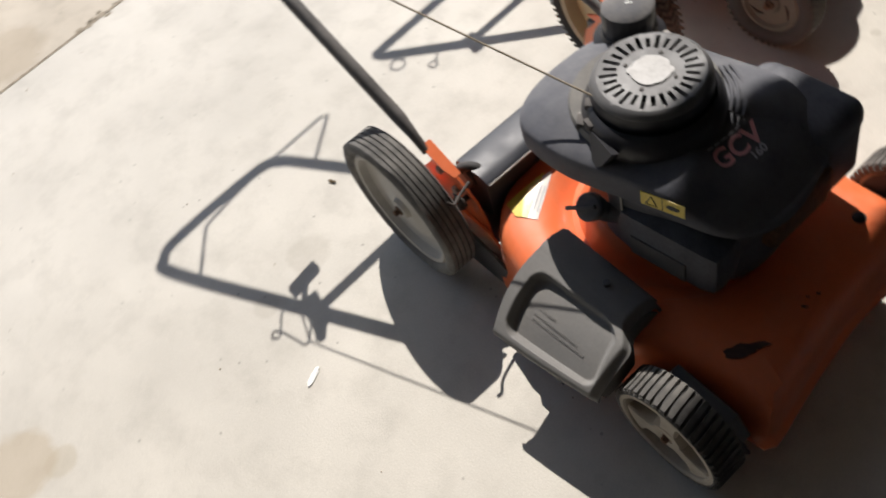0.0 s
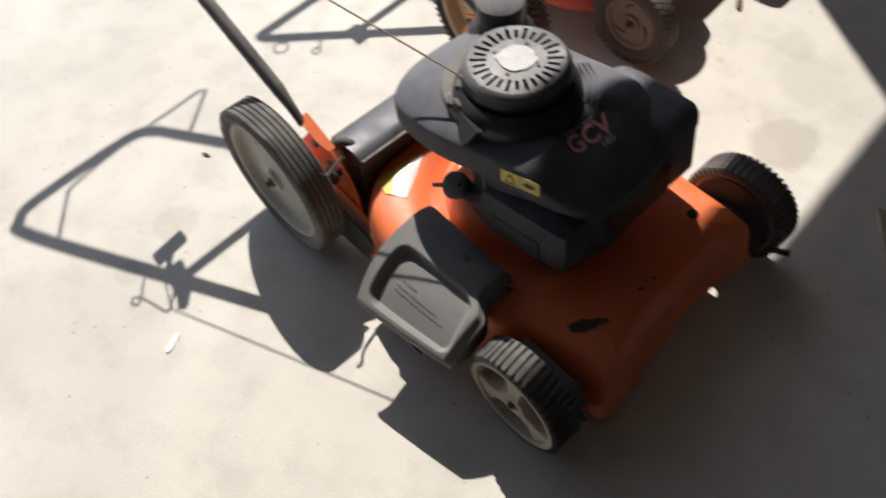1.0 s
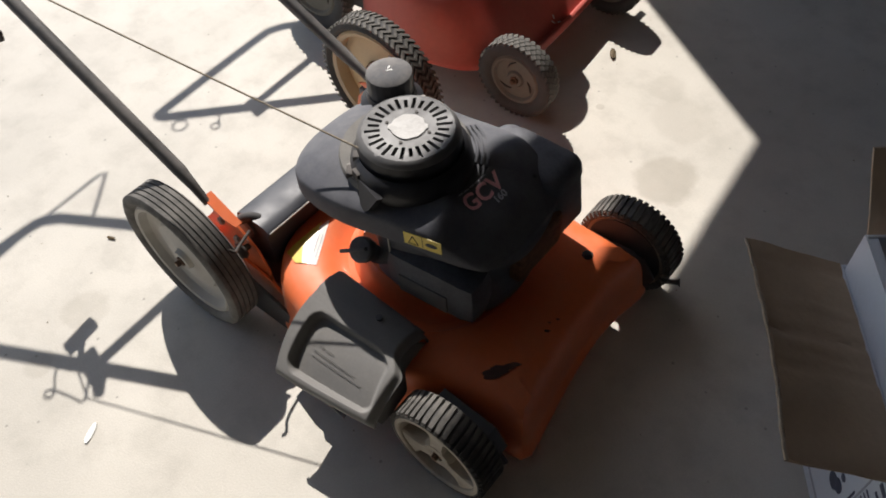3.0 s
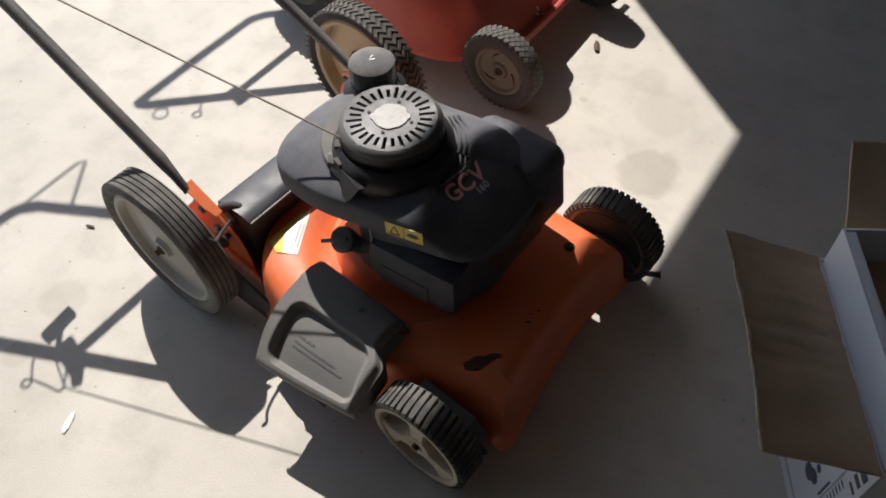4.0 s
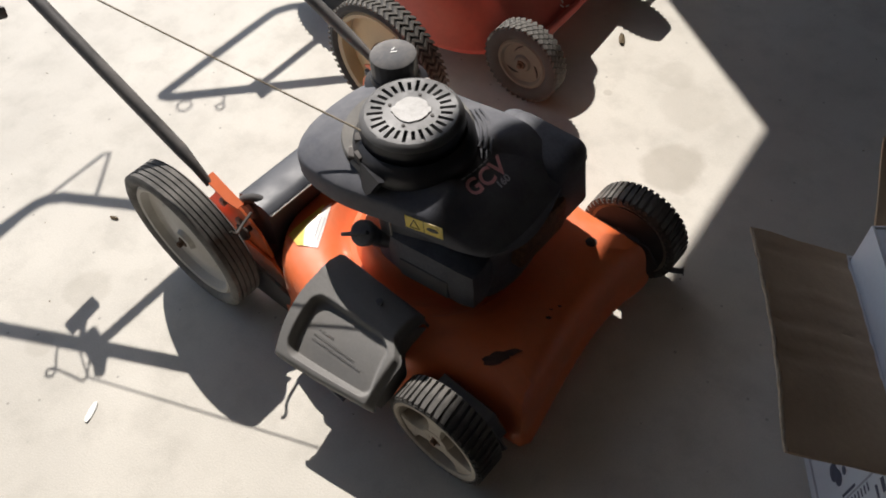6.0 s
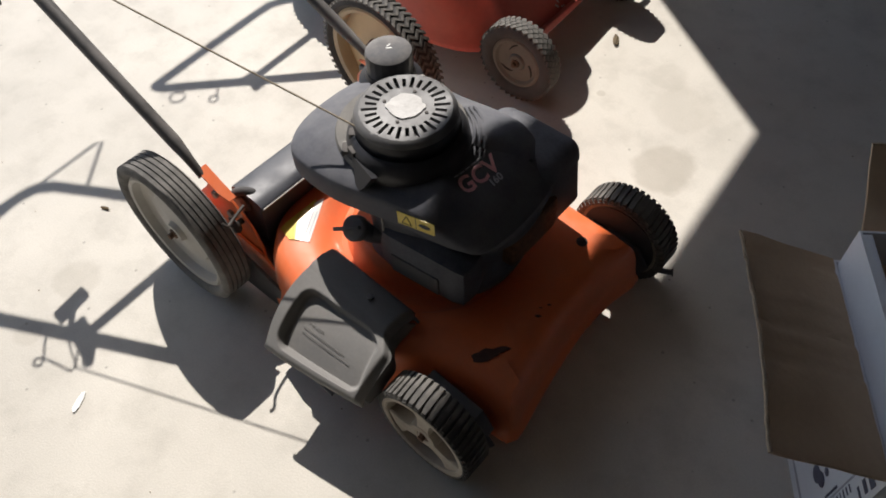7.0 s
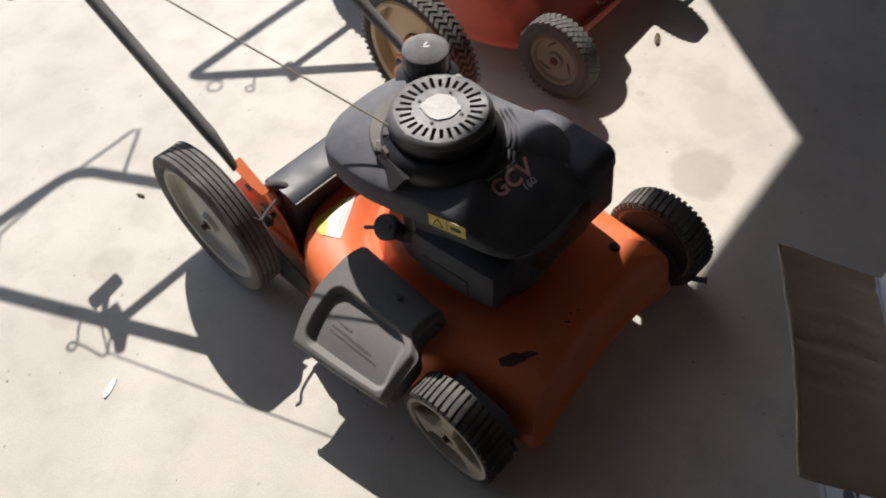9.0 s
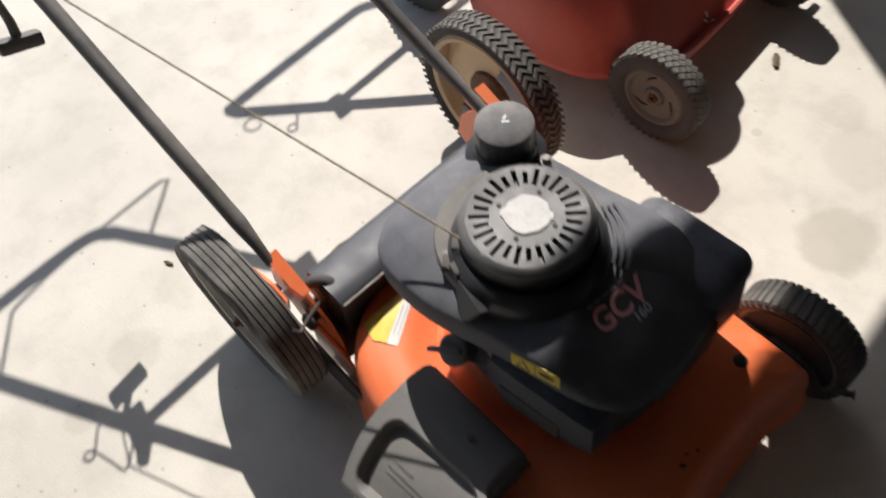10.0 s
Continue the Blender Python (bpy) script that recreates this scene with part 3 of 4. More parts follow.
# wheels
wheel(mower, 0.002, -0.294, 0.161, True, 0.161, 0.064, "rib", "disc", M_RIM_GREY, M_RUBBER, "large rear wheel with off-white disc rim", 0.131)
LR = wheel(mower, -0.036, 0.310, 0.166, False, 0.166, 0.058, "chevron", "open", M_RIM_TAN, M_RUBBER_DARK, "large rear wheel with yellowed rim", 0.139)
wheel(mower, 0.632, -0.273, 0.102, True, 0.102, 0.060, "lug", "spoke", M_RIM_FRONT, M_RUBBER_DARK, "small front wheel with weathered three-spoke rim", 0.089)
FL = wheel(mower, 0.650, 0.290, 0.102, False, 0.102, 0.060, "lug", "spoke", M_RIM_FRONT, M_RUBBER, "small front wheel with ridged tread", 0.086)
# rust-coloured disc paints the shade of tube and bracket over the hub
part("hub_shade", lathe([(0.052, 0.004), (0.050, -0.004), (0.020, -0.012), (0, -0.012)], 32, AXIS), M_RUST, LR, "brown disc standing in for the shade over the hub")
part("inner_disc", lathe([(0.080, -0.027), (0.076, -0.022), (0.03, -0.019), (0.012, -0.030), (0, -0.030)], 40, AXIS), M_RUBBER_DARK, FL, "black inner face of the wheel")
for x, y, z, s in ((0.626, -0.268, 0.102, -1), (0.65, 0.27, 0.102, 1), (0.0, -0.262, 0.164, -1), (-0.028, 0.272, 0.162, 1)):
    part("axle_arm", box(0.05, 0.02, 0.035, pose(x, y - s * 0.012, z), 0.004), M_BLACKPAINT, mower, "black steel axle arm")
    part("axle", sweep([(x, y - s * 0.03, z), (x, y + s * 0.03, z)], 0.008), M_STEEL, mower, "steel axle")
for s in (-1, 1):     # plates that carry the front axles
    part("axle_plate", prism(((-0.07, -0.045), (0.07, -0.045), (0.09, 0.0), (0.06, 0.04), (-0.06, 0.04), (-0.09, 0.0)), 0.004,
                             pose(0.640, s * 0.228 if s < 0 else 0.252, 0.085, 90, 0, 0)), M_BLACKPAINT, mower, "black axle plate")
part("wheel_arm", prism(((-0.09, -0.03), (0.05, -0.04), (0.075, 0.0), (0.05, 0.04), (-0.06, 0.05)), 0.026, pose(0.640, -0.222, 0.098, 90, 0, 0), 0.004), M_BLACKPAINT, mower, "black wheel mount")
part("height_plate", prism(((-0.05, 0.012), (0.255, 0.020), (0.245, 0.085), (0.17, 0.112), (0.05, 0.15), (-0.04, 0.14)), 0.006, Matrix.Translation((0, -0.250, 0)) @ Matrix.Rotation(radians(90), 4, "X"), 0.001), M_BLACKPAINT, mower, "black height adjuster plate")
part("height_lever", sweep(curve([(0.70, 0.262, 0.075), (0.73, 0.275, 0.062), (0.752, 0.292, 0.052), (0.765, 0.30, 0.052)], 4), [0.006] * 12 + [0.010], 8), M_BLACKPAINT, mower, "black height lever knob")

# brackets that hold the handle, a channel each, with a gusset and a bolt
for s in (-1, 1):
    x0 = 0.0 if s < 0 else -0.005
    o = ((0.046, 0.276), (0.020, 0.235), (-0.020, 0.19), (-0.032, 0.14), (0.005, 0.10), (0.05, 0.04), (0.15, 0.036), (0.155, 0.150), (0.140, 0.205), (0.100, 0.245))
    br = part("handle_bracket", prism([(x + x0, z) for x, z in o], 0.005, Matrix.Translation((0, s * 0.224, 0)) @ Matrix.Rotation(radians(90), 4, "X"), 0.001), M_ORANGE, mower, "orange steel handle bracket")
    part("bracket_flange", prism(((0.0, -0.011), (0.060, -0.011), (0.084, -0.006), (0.084, 0.009), (0.0, 0.011)), 0.004,
                                 Matrix.Translation((0.030 + x0, s * 0.228, 0.294)) @ Matrix.Rotation(radians(25), 4, "Y"), 0.001), M_ORANGE, br)
    part("bracket_gusset", prism(((-0.035, 0.0), (0.06, 0.0), (0.06, 0.05), (0.02, 0.05)), 0.005,
                                 Matrix.Translation((-0.005 + x0, s * 0.248, 0.19)) @ Matrix.Rotation(radians(20), 4, "Y") @ Matrix.Rotation(radians(90), 4, "X"), 0.001), M_ORANGE, br)
    for bx, bz in ((0.050, 0.235), (0.085, 0.205), (0.135, 0.055)):
        part("bracket_bolt", lathe([(0.009, 0), (0.009, 0.006), (0.006, 0.008), (0, 0.008)], 6, Matrix.Translation((bx + x0, s * 0.227, bz)) @ Matrix.Rotation(radians(90 if s < 0 else -90), 4, "X")), M_STEEL, br, "zinc bolt", 20)
    # knob takes the darkest colour to look as if it sat in shadow
    part("bracket_knob", lathe([(0.006, -0.014), (0.006, 0.002), (0.014, 0.003), (0.016, 0.009), (0.012, 0.016), (0, 0.018)], 20, Matrix.Translation((0.115 + x0, s * 0.236, 0.205)) @ Matrix.Rotation(radians(90 if s < 0 else -90), 4, "X")), M_BLACKHOLE, br, "black plastic knob, coloured darker for its shade")
part("side_plate", prism(((0.060, 0.030), (0.215, 0.030), (0.200, 0.100), (0.165, 0.140), (0.085, 0.150)), 0.005, Matrix.Translation((0, -0.232, 0)) @ Matrix.Rotation(radians(90), 4, "X"), 0.001), M_ORANGE, mower, "orange steel side plate")
# added stud, set on the sun's ray so its hooked shadow lands right
part("bracket_stud", sweep(curve([(0.128, -0.221, 0.252), (0.136, -0.247, 0.252), (0.144, -0.265, 0.254), (0.152, -0.275, 0.262), (0.146, -0.281, 0.270)], 4), 0.0030, 8), M_BLACKHOLE, mower, "bent black stud added to cast a hooked floor shadow")

# rear cover: a rounded black steel bar across the deck, with a hanging flap
prof = [(0.074, 0.120), (0.070, 0.205), (0.0705, 0.238), (0.075, 0.250), (0.085, 0.2555), (0.138, 0.2565), (0.150, 0.2545), (0.158, 0.250), (0.163, 0.2475),
        (0.1645, 0.2445), (0.161, 0.242), (0.157, 0.240), (0.156, 0.20), (0.154, 0.150)]
rings = [[Vector((x - 0.014, y + 0.007, z - 0.012)) for x, z in prof] for y in (-0.205, -0.2, 0.2, 0.205)]
rc = part("rear_cover", add_loft(bmesh.new(), rings), M_COVER, mower, "glossy black rounded steel rear cover", 50)
# thin bright rod stands in for the sun's highlight along the lip
part("edge_glint", sweep([(0.1505, -0.196, 0.2342), (0.1505, 0.205, 0.2342)], 0.0018, 8), M_STEEL, rc, "bright rod drawn as the sun glint on the front edge")
for s in (-1, 1):
    part("end_cap", lathe([(0.022, 0), (0.022, 0.008), (0.017, 0.013), (0, 0.013)], 20, Matrix.Translation((0.087, s * 0.203 + 0.007, 0.214)) @ Matrix.Rotation(radians(90 if s < 0 else -90), 4, "X")), M_PLASTIC, rc, "black rubber end cap")
part("bumper", sweep(curve([(0.077, -0.208, 0.230), (0.083, -0.203, 0.240), (0.094, -0.193, 0.243), (0.106, -0.184, 0.238), (0.110, -0.182, 0.230)], 4), [0.005, 0.008] + [0.0098] * 13 + [0.008, 0.005], 12), M_RUBBER_DARK, rc, "black rubber bumper")
part("rear_flap", prism(((-0.232, -0.095), (0.232, -0.095), (0.232, 0.07), (-0.232, 0.07)), 0.006, Matrix.Translation((0.09, 0, 0.115)) @ Matrix.Rotation(radians(90), 4, "Z") @ Matrix.Rotation(radians(75), 4, "X"), 0.001), M_PLASTIC, mower, "black rubber trailing flap")
part("cover_spring", sweep(curve([(0.03, -0.17, 0.16), (0.02, -0.12, 0.175), (0.035, -0.08, 0.18), (0.075, -0.09, 0.20)], 5), 0.003, 8), M_RUST, mower, "bent wire spring")

# side discharge tunnel under the chute cover
tunnel = [[Vector((x, y, z)) for y, z in ((-0.235, 0.055), (-0.235, 0.168), (-0.270, 0.170), (-0.290, 0.166), (-0.298, 0.150), (-0.298, 0.060))] for x in (0.305, 0.35, 0.40, 0.455)]
part("discharge_tunnel", add_loft(bmesh.new(), tunnel), M_BLACKPAINT, mower, "dark steel discharge tunnel")

# added blocker, its outline set by the edge of the floor shadow
part("shadow_lip", prism(((0.262, -0.265), (0.266, -0.315), (0.335, -0.331), (0.44, -0.335), (0.44, -0.265)), 0.006, Matrix.Translation((0, 0, 0.060)), 0.001), M_BLACKPAINT, mower, "added dark plate under the chute that shapes its floor shadow")

# side discharge chute cover with a sunken panel
C_, D_ = Vector((-0.230, 0.235)), Vector((-0.366, 0.169))
SLOPE = D_ - C_
NORM = Vector((SLOPE.y, -SLOPE.x)).normalized()
if NORM.y < 0:
    NORM = -NORM


def smooth_step(a, b, v):
    t = min(1, max(0, (v - a) / (b - a)))
    return t * t * (3 - 2 * t)


def chute_x(u, w):
    """Length along the mower at share u of the panel's width and share w down its slope."""
    x0 = 0.311 - 0.020 * w + 0.038 * w * w
    x1 = 0.506 + 0.026 * smooth_step(0.0, 0.30, w)
    return x0 + (x1 - x0) * u


def pocket(u, w):
    """Depth of the sunken field: rounded corners, deepest along the rear side."""
    left, right = 0.118 - 0.03 * w, 0.850 + 0.085 * w
    top, low = 0.195 - 0.085 * u, 0.952
    a = abs(u - (left + right) / 2) * 0.20 - (right - left) * 0.10
    b = abs(w - (top + low) / 2) * 0.14 - (low - top) * 0.07
    r = 0.020
    d = math.hypot(max(a + r, 0), max(b + r, 0)) - r + min(max(a + r, b + r), 0)
    return (0.018 - 0.010 * u * (1 - 0.6 * w)) * (1 - smooth_step(-0.0075, 0.0025, d))


def reach(u):
    """The panel runs out shorter towards the front of the mower."""
    return 1 - 0.215 * u ** 1.3 - 0.03 * smooth_step(0.93, 1.0, u)


def chute_fall(u):
    """The cover sinks towards the front and turns down at its end."""
    return 0.022 * u + 0.012 * smooth_step(0.93, 1.0, u)


def chute_surface(u, w, lift=0.0):
    p = C_ + SLOPE * (w * reach(u)) + NORM * (lift - pocket(u, w) + 0.008 * math.sin(math.pi * min(1, max(0, w))))
    return Vector((chute_x(u, w), p.x, p.y - chute_fall(u)))


rings = []
for i in range(101):
    u = i / 100
    off = SLOPE * (reach(u) - 1)
    fall = chute_fall(u)
    sec = [Vector((chute_x(u, 0), y, z - fall)) for y, z in ((-0.158, 0.186), (-0.166, 0.216), (-0.176, 0.230), (-0.200, 0.2385), (-0.222, 0.2385))]
    sec += [chute_surface(u, k / 60) for k in range(61)]
    sec += [Vector((chute_x(u, 1), D_.x + y + off.x, D_.y + z + off.y - fall)) for y, z in ((-0.004, -0.004), (-0.005, -0.010), (-0.004, -0.016), (0.000, -0.016), (0.001, -0.008))]
    rim = 1 - smooth_step(0.01, 0.05, u)       # rear rim deepened out of view to set its floor shadow, less at the outer corner
    sec += [chute_surface(u, k / 60, -0.004 - rim * (0.010 + 0.034 * (1 - smooth_step(0.45, 0.9, k / 60)))) for k in range(59, -1, -2)]
    sec += [Vector((chute_x(u, 0), y, z - fall)) for y, z in ((-0.200, 0.2345), (-0.178, 0.226), (-0.170, 0.214), (-0.163, 0.186))]
    rings.append(sec)
chute = part("discharge_chute", add_loft(bmesh.new(), rings), M_CHUTE, mower, "grey moulded plastic chute cover with sunken panel", 50)
top_line = [rings[-1][k] for k in range(0, 66, 3)]
part("chute_end", add_loft(bmesh.new(), [[p + Vector((dx, 0, 0)) for p in top_line] + [Vector((p.x + dx, p.y * 0.97, max(0.125, p.z - 0.050))) for p in top_line[::-1]] for dx in (-0.006, -0.001)]), M_CHUTE, chute, "dark end wall of the chute cover")
rng = random.Random(11)
for row, (w, a, b) in enumerate(((0.50, 0.27, 0.42), (0.58, 0.245, 0.66), (0.64, 0.25, 0.74))):
    h = 0.026 if row else 0.030
    while a < b:
        e = min(b, a + rng.uniform(0.009, 0.018))
        bar = bmesh.new()
        add_loft(bar, [[chute_surface(a, w + a * 0.04, k), chute_surface(e, w + e * 0.04, k), chute_surface(e, w + e * 0.04 + h, k), chute_surface(a, w + a * 0.04 + h, k)] for k in (-0.001, 0.0010)])
        part("raised_print", bar, M_CHUTE, chute)
        a = e + rng.choice((0.005, 0.005, 0.005, 0.014))
part("chute_hinge", sweep([(0.31, -0.163, 0.196), (0.495, -0.163, 0.181)], 0.004), M_BLACKPAINT, mower, "black hinge rod")
part("chute_screw", lathe([(0.006, 0), (0.006, 0.004), (0, 0.005)], 12, Matrix.Translation((0.435, -0.205, 0.226))), M_BLACKPAINT, chute)

# ---- engine ----
def shroud_mesh(outline, rows, drop, n=96):
    ring = resample(curve([Vector((x, y, 0)) for x, y in outline], 8, True), n)
    c = sum(ring, Vector()) / n
    rings = []
    for d, z in rows:
        rings.append([Vector((p.x, p.y, z + drop(p) * min(1, max(0, (z - 0.345) / 0.05)))) for p in shrink(ring, d)])
    last = rings[-1]
    for k in (0.7, 0.4, 0.15):
        rings.append([c + (Vector((p.x, p.y, 0)) - c) * k + Vector((0, 0, p.z * k + (last[0].z) * 0 + (1 - k) * rows[-1][1])) for p in last])
    return add_loft(bmesh.new(), rings)


ENGINE = ((0.168, -0.06), (0.190, -0.122), (0.232, -0.154), (0.32, -0.158), (0.43, -0.132), (0.52, -0.112), (0.574, -0.080), (0.598, -0.01), (0.590, 0.07),
          (0.560, 0.135), (0.46, 0.150), (0.36, 0.136), (0.275, 0.126), (0.205, 0.10), (0.172, 0.04))
SHROUD_ROWS = ((0.010, 0.354), (0.002, 0.356), (0, 0.361), (0.0, 0.393), (0.0012, 0.400), (0.0045, 0.4045), (0.018, 0.411), (0.040, 0.420), (0.065, 0.425))


def shroud_drop(p):
    return -0.62 * max(0, p.x - 0.485) - 0.10 * max(0, 0.27 - p.x)


block = part("engine", shroud_mesh([(0.455 + (x - 0.40) * 0.60, y * 0.76) for x, y in ENGINE],
                                   ((0.004, 0.186), (0.0, 0.192), (0.002, 0.215), (0.010, 0.235), (0.008, 0.28), (0.006, 0.348), (0.02, 0.358)), lambda p: 0.0), M_MATT, mower, "black single-cylinder petrol engine", 50)
shroud = part("engine_shroud", shroud_mesh(ENGINE, SHROUD_ROWS, shroud_drop), M_SHROUD, block, "dusty navy-black plastic engine shroud", 45)
shroud_bm = bmesh.new()
shroud_bm.from_mesh(shroud.data)
shroud_bm.normal_update()
shroud_tree = BVHTree.FromBMesh(shroud_bm)
shroud_bm.free()
tab = prism(((-0.030, 0.0), (0.030, 0.0), (0.018, -0.030), (0.004, -0.044), (-0.010, -0.028)), 0.012, frame_at((0.370, -0.119, 0.438), (0.95, -0.25, 0), (0.10, 0.40, 0.90)), 0.003)
part("starter_leg", tab, M_GLOSS, block, "black mounting leg of the starter")
# raised collar under the starter, stepped cooling ribs
SX, SY = 0.363, -0.012
part("starter_collar", lathe([(0.113, 0.400), (0.113, 0.424), (0.110, 0.430), (0.096, 0.432), (0.070, 0.430)], 64, Matrix.Translation((SX - 0.017, SY + 0.004, 0)), (False, False)), M_DUSTY, block, "dusty stepped collar round the starter")
starter = bmesh.new()
add_lathe(starter, [(0.0860, 0.4735), (0.0845, 0.477), (0.081, 0.4825), (0.0765, 0.485)], 96, Matrix.Translation((SX, SY, 0)), (False, False))
# slotted top: each slot is a sunken pocket
NS = 28


def polar(r, a, z):
    return Vector((SX + r * math.cos(a), SY + r * math.sin(a), z))


for i in range(NS):
    a0, a1, am = 2 * math.pi * i / NS, 2 * math.pi * (i + 1) / NS, 2 * math.pi * (i + 0.5) / NS
    ro = 0.072 if i % 2 else 0.067
    ri, hw = 0.046 if i % 2 else 0.048, 0.0031
    side = Vector((-math.sin(am), math.cos(am), 0)) * hw
    z = 0.485
    o0, o1, i0, i1 = polar(0.0765, a0, z), polar(0.0765, a1, z), polar(0.034, a0, z + 0.0005), polar(0.034, a1, z + 0.0005)
    s = [polar(ro, am, z) - side, polar(ro, am, z) + side, polar(ri, am, z) + side, polar(ri, am, z) - side]
    d = [p - Vector((0, 0, 0.012)) for p in s]
    for q in ((o0, o1, s[1], s[0]), (o1, i1, s[2], s[1]), (i1, i0, s[3], s[2]), (i0, o0, s[0], s[3]), (s[0], s[1], d[1], d[0]), (s[1], s[2], d[2], d[1]), (s[2], s[3], d[3], d[2]), (s[3], s[0], d[0], d[3]), d):
        starter.faces.new([starter.verts.new(p) for p in q])
add_lathe(starter, [(0.034, 0.4855), (0.0, 0.4865)], 2 * NS, Matrix.Translation((SX, SY, 0)), (False, True))
bmesh.ops.remove_doubles(starter, verts=starter.verts, dist=0.0002)
# side in the shade-darkened plastic, top in the lighter dusty one
stc = part("starter_cover", lathe([(0.0885, 0.400), (0.0885, 0.452), (0.0872, 0.467), (0.0858, 0.4735)], 96, Matrix.Translation((SX, SY, 0)), (False, False)), M_GLOSS, block, "round black recoil starter cover with radial slots", 30)
part("starter_top", starter, M_STARTER, stc, "dusty slotted top of the starter, toned lighter for the sun", 30)
lab = bmesh.new()
rim_pts = [polar(0.0285 * (1 + 0.10 * noise.noise((math.cos(a) * 2, math.sin(a) * 2, 3))) + (0.004 if 0.5 < a < 0.9 or 3.6 < a < 4.0 else 0), a, 0.4873) for a in [2 * math.pi * i / 48 for i in range(48)]]
add_loft(lab, [rim_pts, [p + Vector((0, 0, 0.0006)) for p in rim_pts]])
part("starter_label", lab, M_SILVER, stc, "worn silver round label, peeling")
for a in (0.3, 1.9, 3.5, 5.1):
    part("starter_screw", lathe([(0.003, 0), (0.003, 0.0016), (0, 0.0018)], 8, Matrix.Translation(polar(0.037, a, 0.4856))), M_BLACKHOLE, stc)
# skirt of the starter with its rope outlet
part("starter_skirt", lathe([(0.102, 0.392), (0.1035, 0.428), (0.101, 0.440), (0.094, 0.452), (0.0875, 0.456)], 64, Matrix.Translation((SX + 0.007, SY - 0.006, 0)), (False, False)), M_GLOSS, block, "black starter housing skirt")
outlet = box(0.026, 0.018, 0.034, pose(0.318, -0.083, 0.440, 0, 0, 40), 0.003)
add_box(outlet, pose(0.320, -0.099, 0.429, 0, 0, 40), 0.034, 0.024, 0.012, 0.003)
add_box(outlet, pose(0.334, -0.108, 0.436, 0, 0, -15), 0.020, 0.014, 0.022, 0.003)
part("rope_outlet", outlet, M_BLACKHOLE, block, "dark rope outlet bracket")
for sx, sy, sz in ((0.303, -0.098, 0.422), (0.290, 0.104, 0.421)):
    b = bmesh.new()
    add_lathe(b, [(0.0095, 0), (0.0095, 0.004), (0.006, 0.005), (0.006, 0.009), (0.0045, 0.010), (0, 0.010)], 12, Matrix.Translation((sx, sy, sz)))
    part("shroud_screw", b, M_ALU, block, "zinc shroud screw", 25)
for k in range(3):      # stepped ribs beside the starter
    pts = [polar(0.111 + 0.009 * k, a, 0.4275 - 0.0030 * k) for a in np.linspace(0.42, 1.25, 16)]
    part("cooling_rib", sweep(pts, 0.0030, 8), M_SHROUD, block)
# fuel filler neck and cap
CX, CY = 0.226, 0.090
part("filler_neck", lathe([(0.060, 0.385), (0.058, 0.405), (0.046, 0.414), (0.0435, 0.424), (0.040, 0.426)], 40, Matrix.Translation((CX, CY, 0)), (False, False)), M_GLOSS, block, "black filler neck")
cap = bmesh.new()
n = 60
rows = []
for r, z in ((0.040, 0.412), (0.0425, 0.416), (0.0425, 0.458), (0.041, 0.464), (0.036, 0.468), (0.020, 0.4715), (0.004, 0.472)):
    rows.append([Vector((CX + (r - (0.0012 if i % 3 == 0 and 0.414 < z < 0.462 else 0)) * math.cos(2 * math.pi * i / n), CY + (r - (0.0012 if i % 3 == 0 and 0.414 < z < 0.462 else 0)) * math.sin(2 * math.pi * i / n), z)) for i in range(n)])
# cap's side gets the darker plastic to paint in its shade
capo = part("fuel_cap", add_loft(cap, rows[:4], (True, False)), M_GLOSS, block, "ribbed fuel cap, side darkened for shade, with a dusty grey top", 50)
part("cap_top", add_loft(bmesh.new(), rows[3:], (False, True)), M_CAP, capo, "dusty grey top of the cap", 50)
part("cap_mark", box(0.011, 0.0022, 0.0008, pose(CX + 0.004, CY - 0.002, 0.4723, 0, 0, 50), 0), M_WHITE, capo, "small white mark")
part("cap_mark", box(0.008, 0.002, 0.0008, pose(CX - 0.002, CY + 0.003, 0.4723, 0, 0, 95), 0), M_WHITE, capo, "small white mark")
# air cleaner box at the front corner
def rounded(x0, x1, y0, y1, r, z, d=0.0, n=6):
    """A rectangle with round corners at height z, drawn in by d."""
    x0, x1, y0, y1, r = x0 + d, x1 - d, y0 + d, y1 - d, max(r - d, 0.004)
    return [Vector((cx + r * math.cos(a + math.pi / 2 * k / n), cy + r * math.sin(a + math.pi / 2 * k / n), z)) for cx, cy, a in
            ((x1 - r, y1 - r, 0), (x0 + r, y1 - r, math.pi / 2), (x0 + r, y0 + r, math.pi), (x1 - r, y0 + r, 1.5 * math.pi)) for k in range(n + 1)]


air = part("air_cleaner", add_loft(bmesh.new(), [rounded(0.43, 0.578, 0.10, y1, 0.024, z, d) for y1, z, d in ((0.220, 0.224, 0.008), (0.221, 0.228, 0.0), (0.215, 0.262, 0.0), (0.203, 0.335, 0.0), (0.203, 0.341, 0.003), (0.200, 0.345, 0.003))]), M_MATT, block, "black plastic air cleaner box", 40)
part("air_cleaner_lid", add_loft(bmesh.new(), [rounded(0.428, 0.580, 0.098, y1, 0.026, z, d) for y1, z, d in ((0.204, 0.346, 0.0), (0.199, 0.366, 0.0), (0.197, 0.377, 0.004), (0.197, 0.384, 0.012), (0.197, 0.387, 0.03))]), M_MATT, air, "black lid", 50)
part("air_cleaner_bump", lathe([(0.030, 0.0), (0.030, 0.030), (0.026, 0.040), (0.016, 0.045), (0, 0.046)], 28, Matrix.Translation((0.437, 0.166, 0.335))), M_MATT, air, "rounded black housing bump")
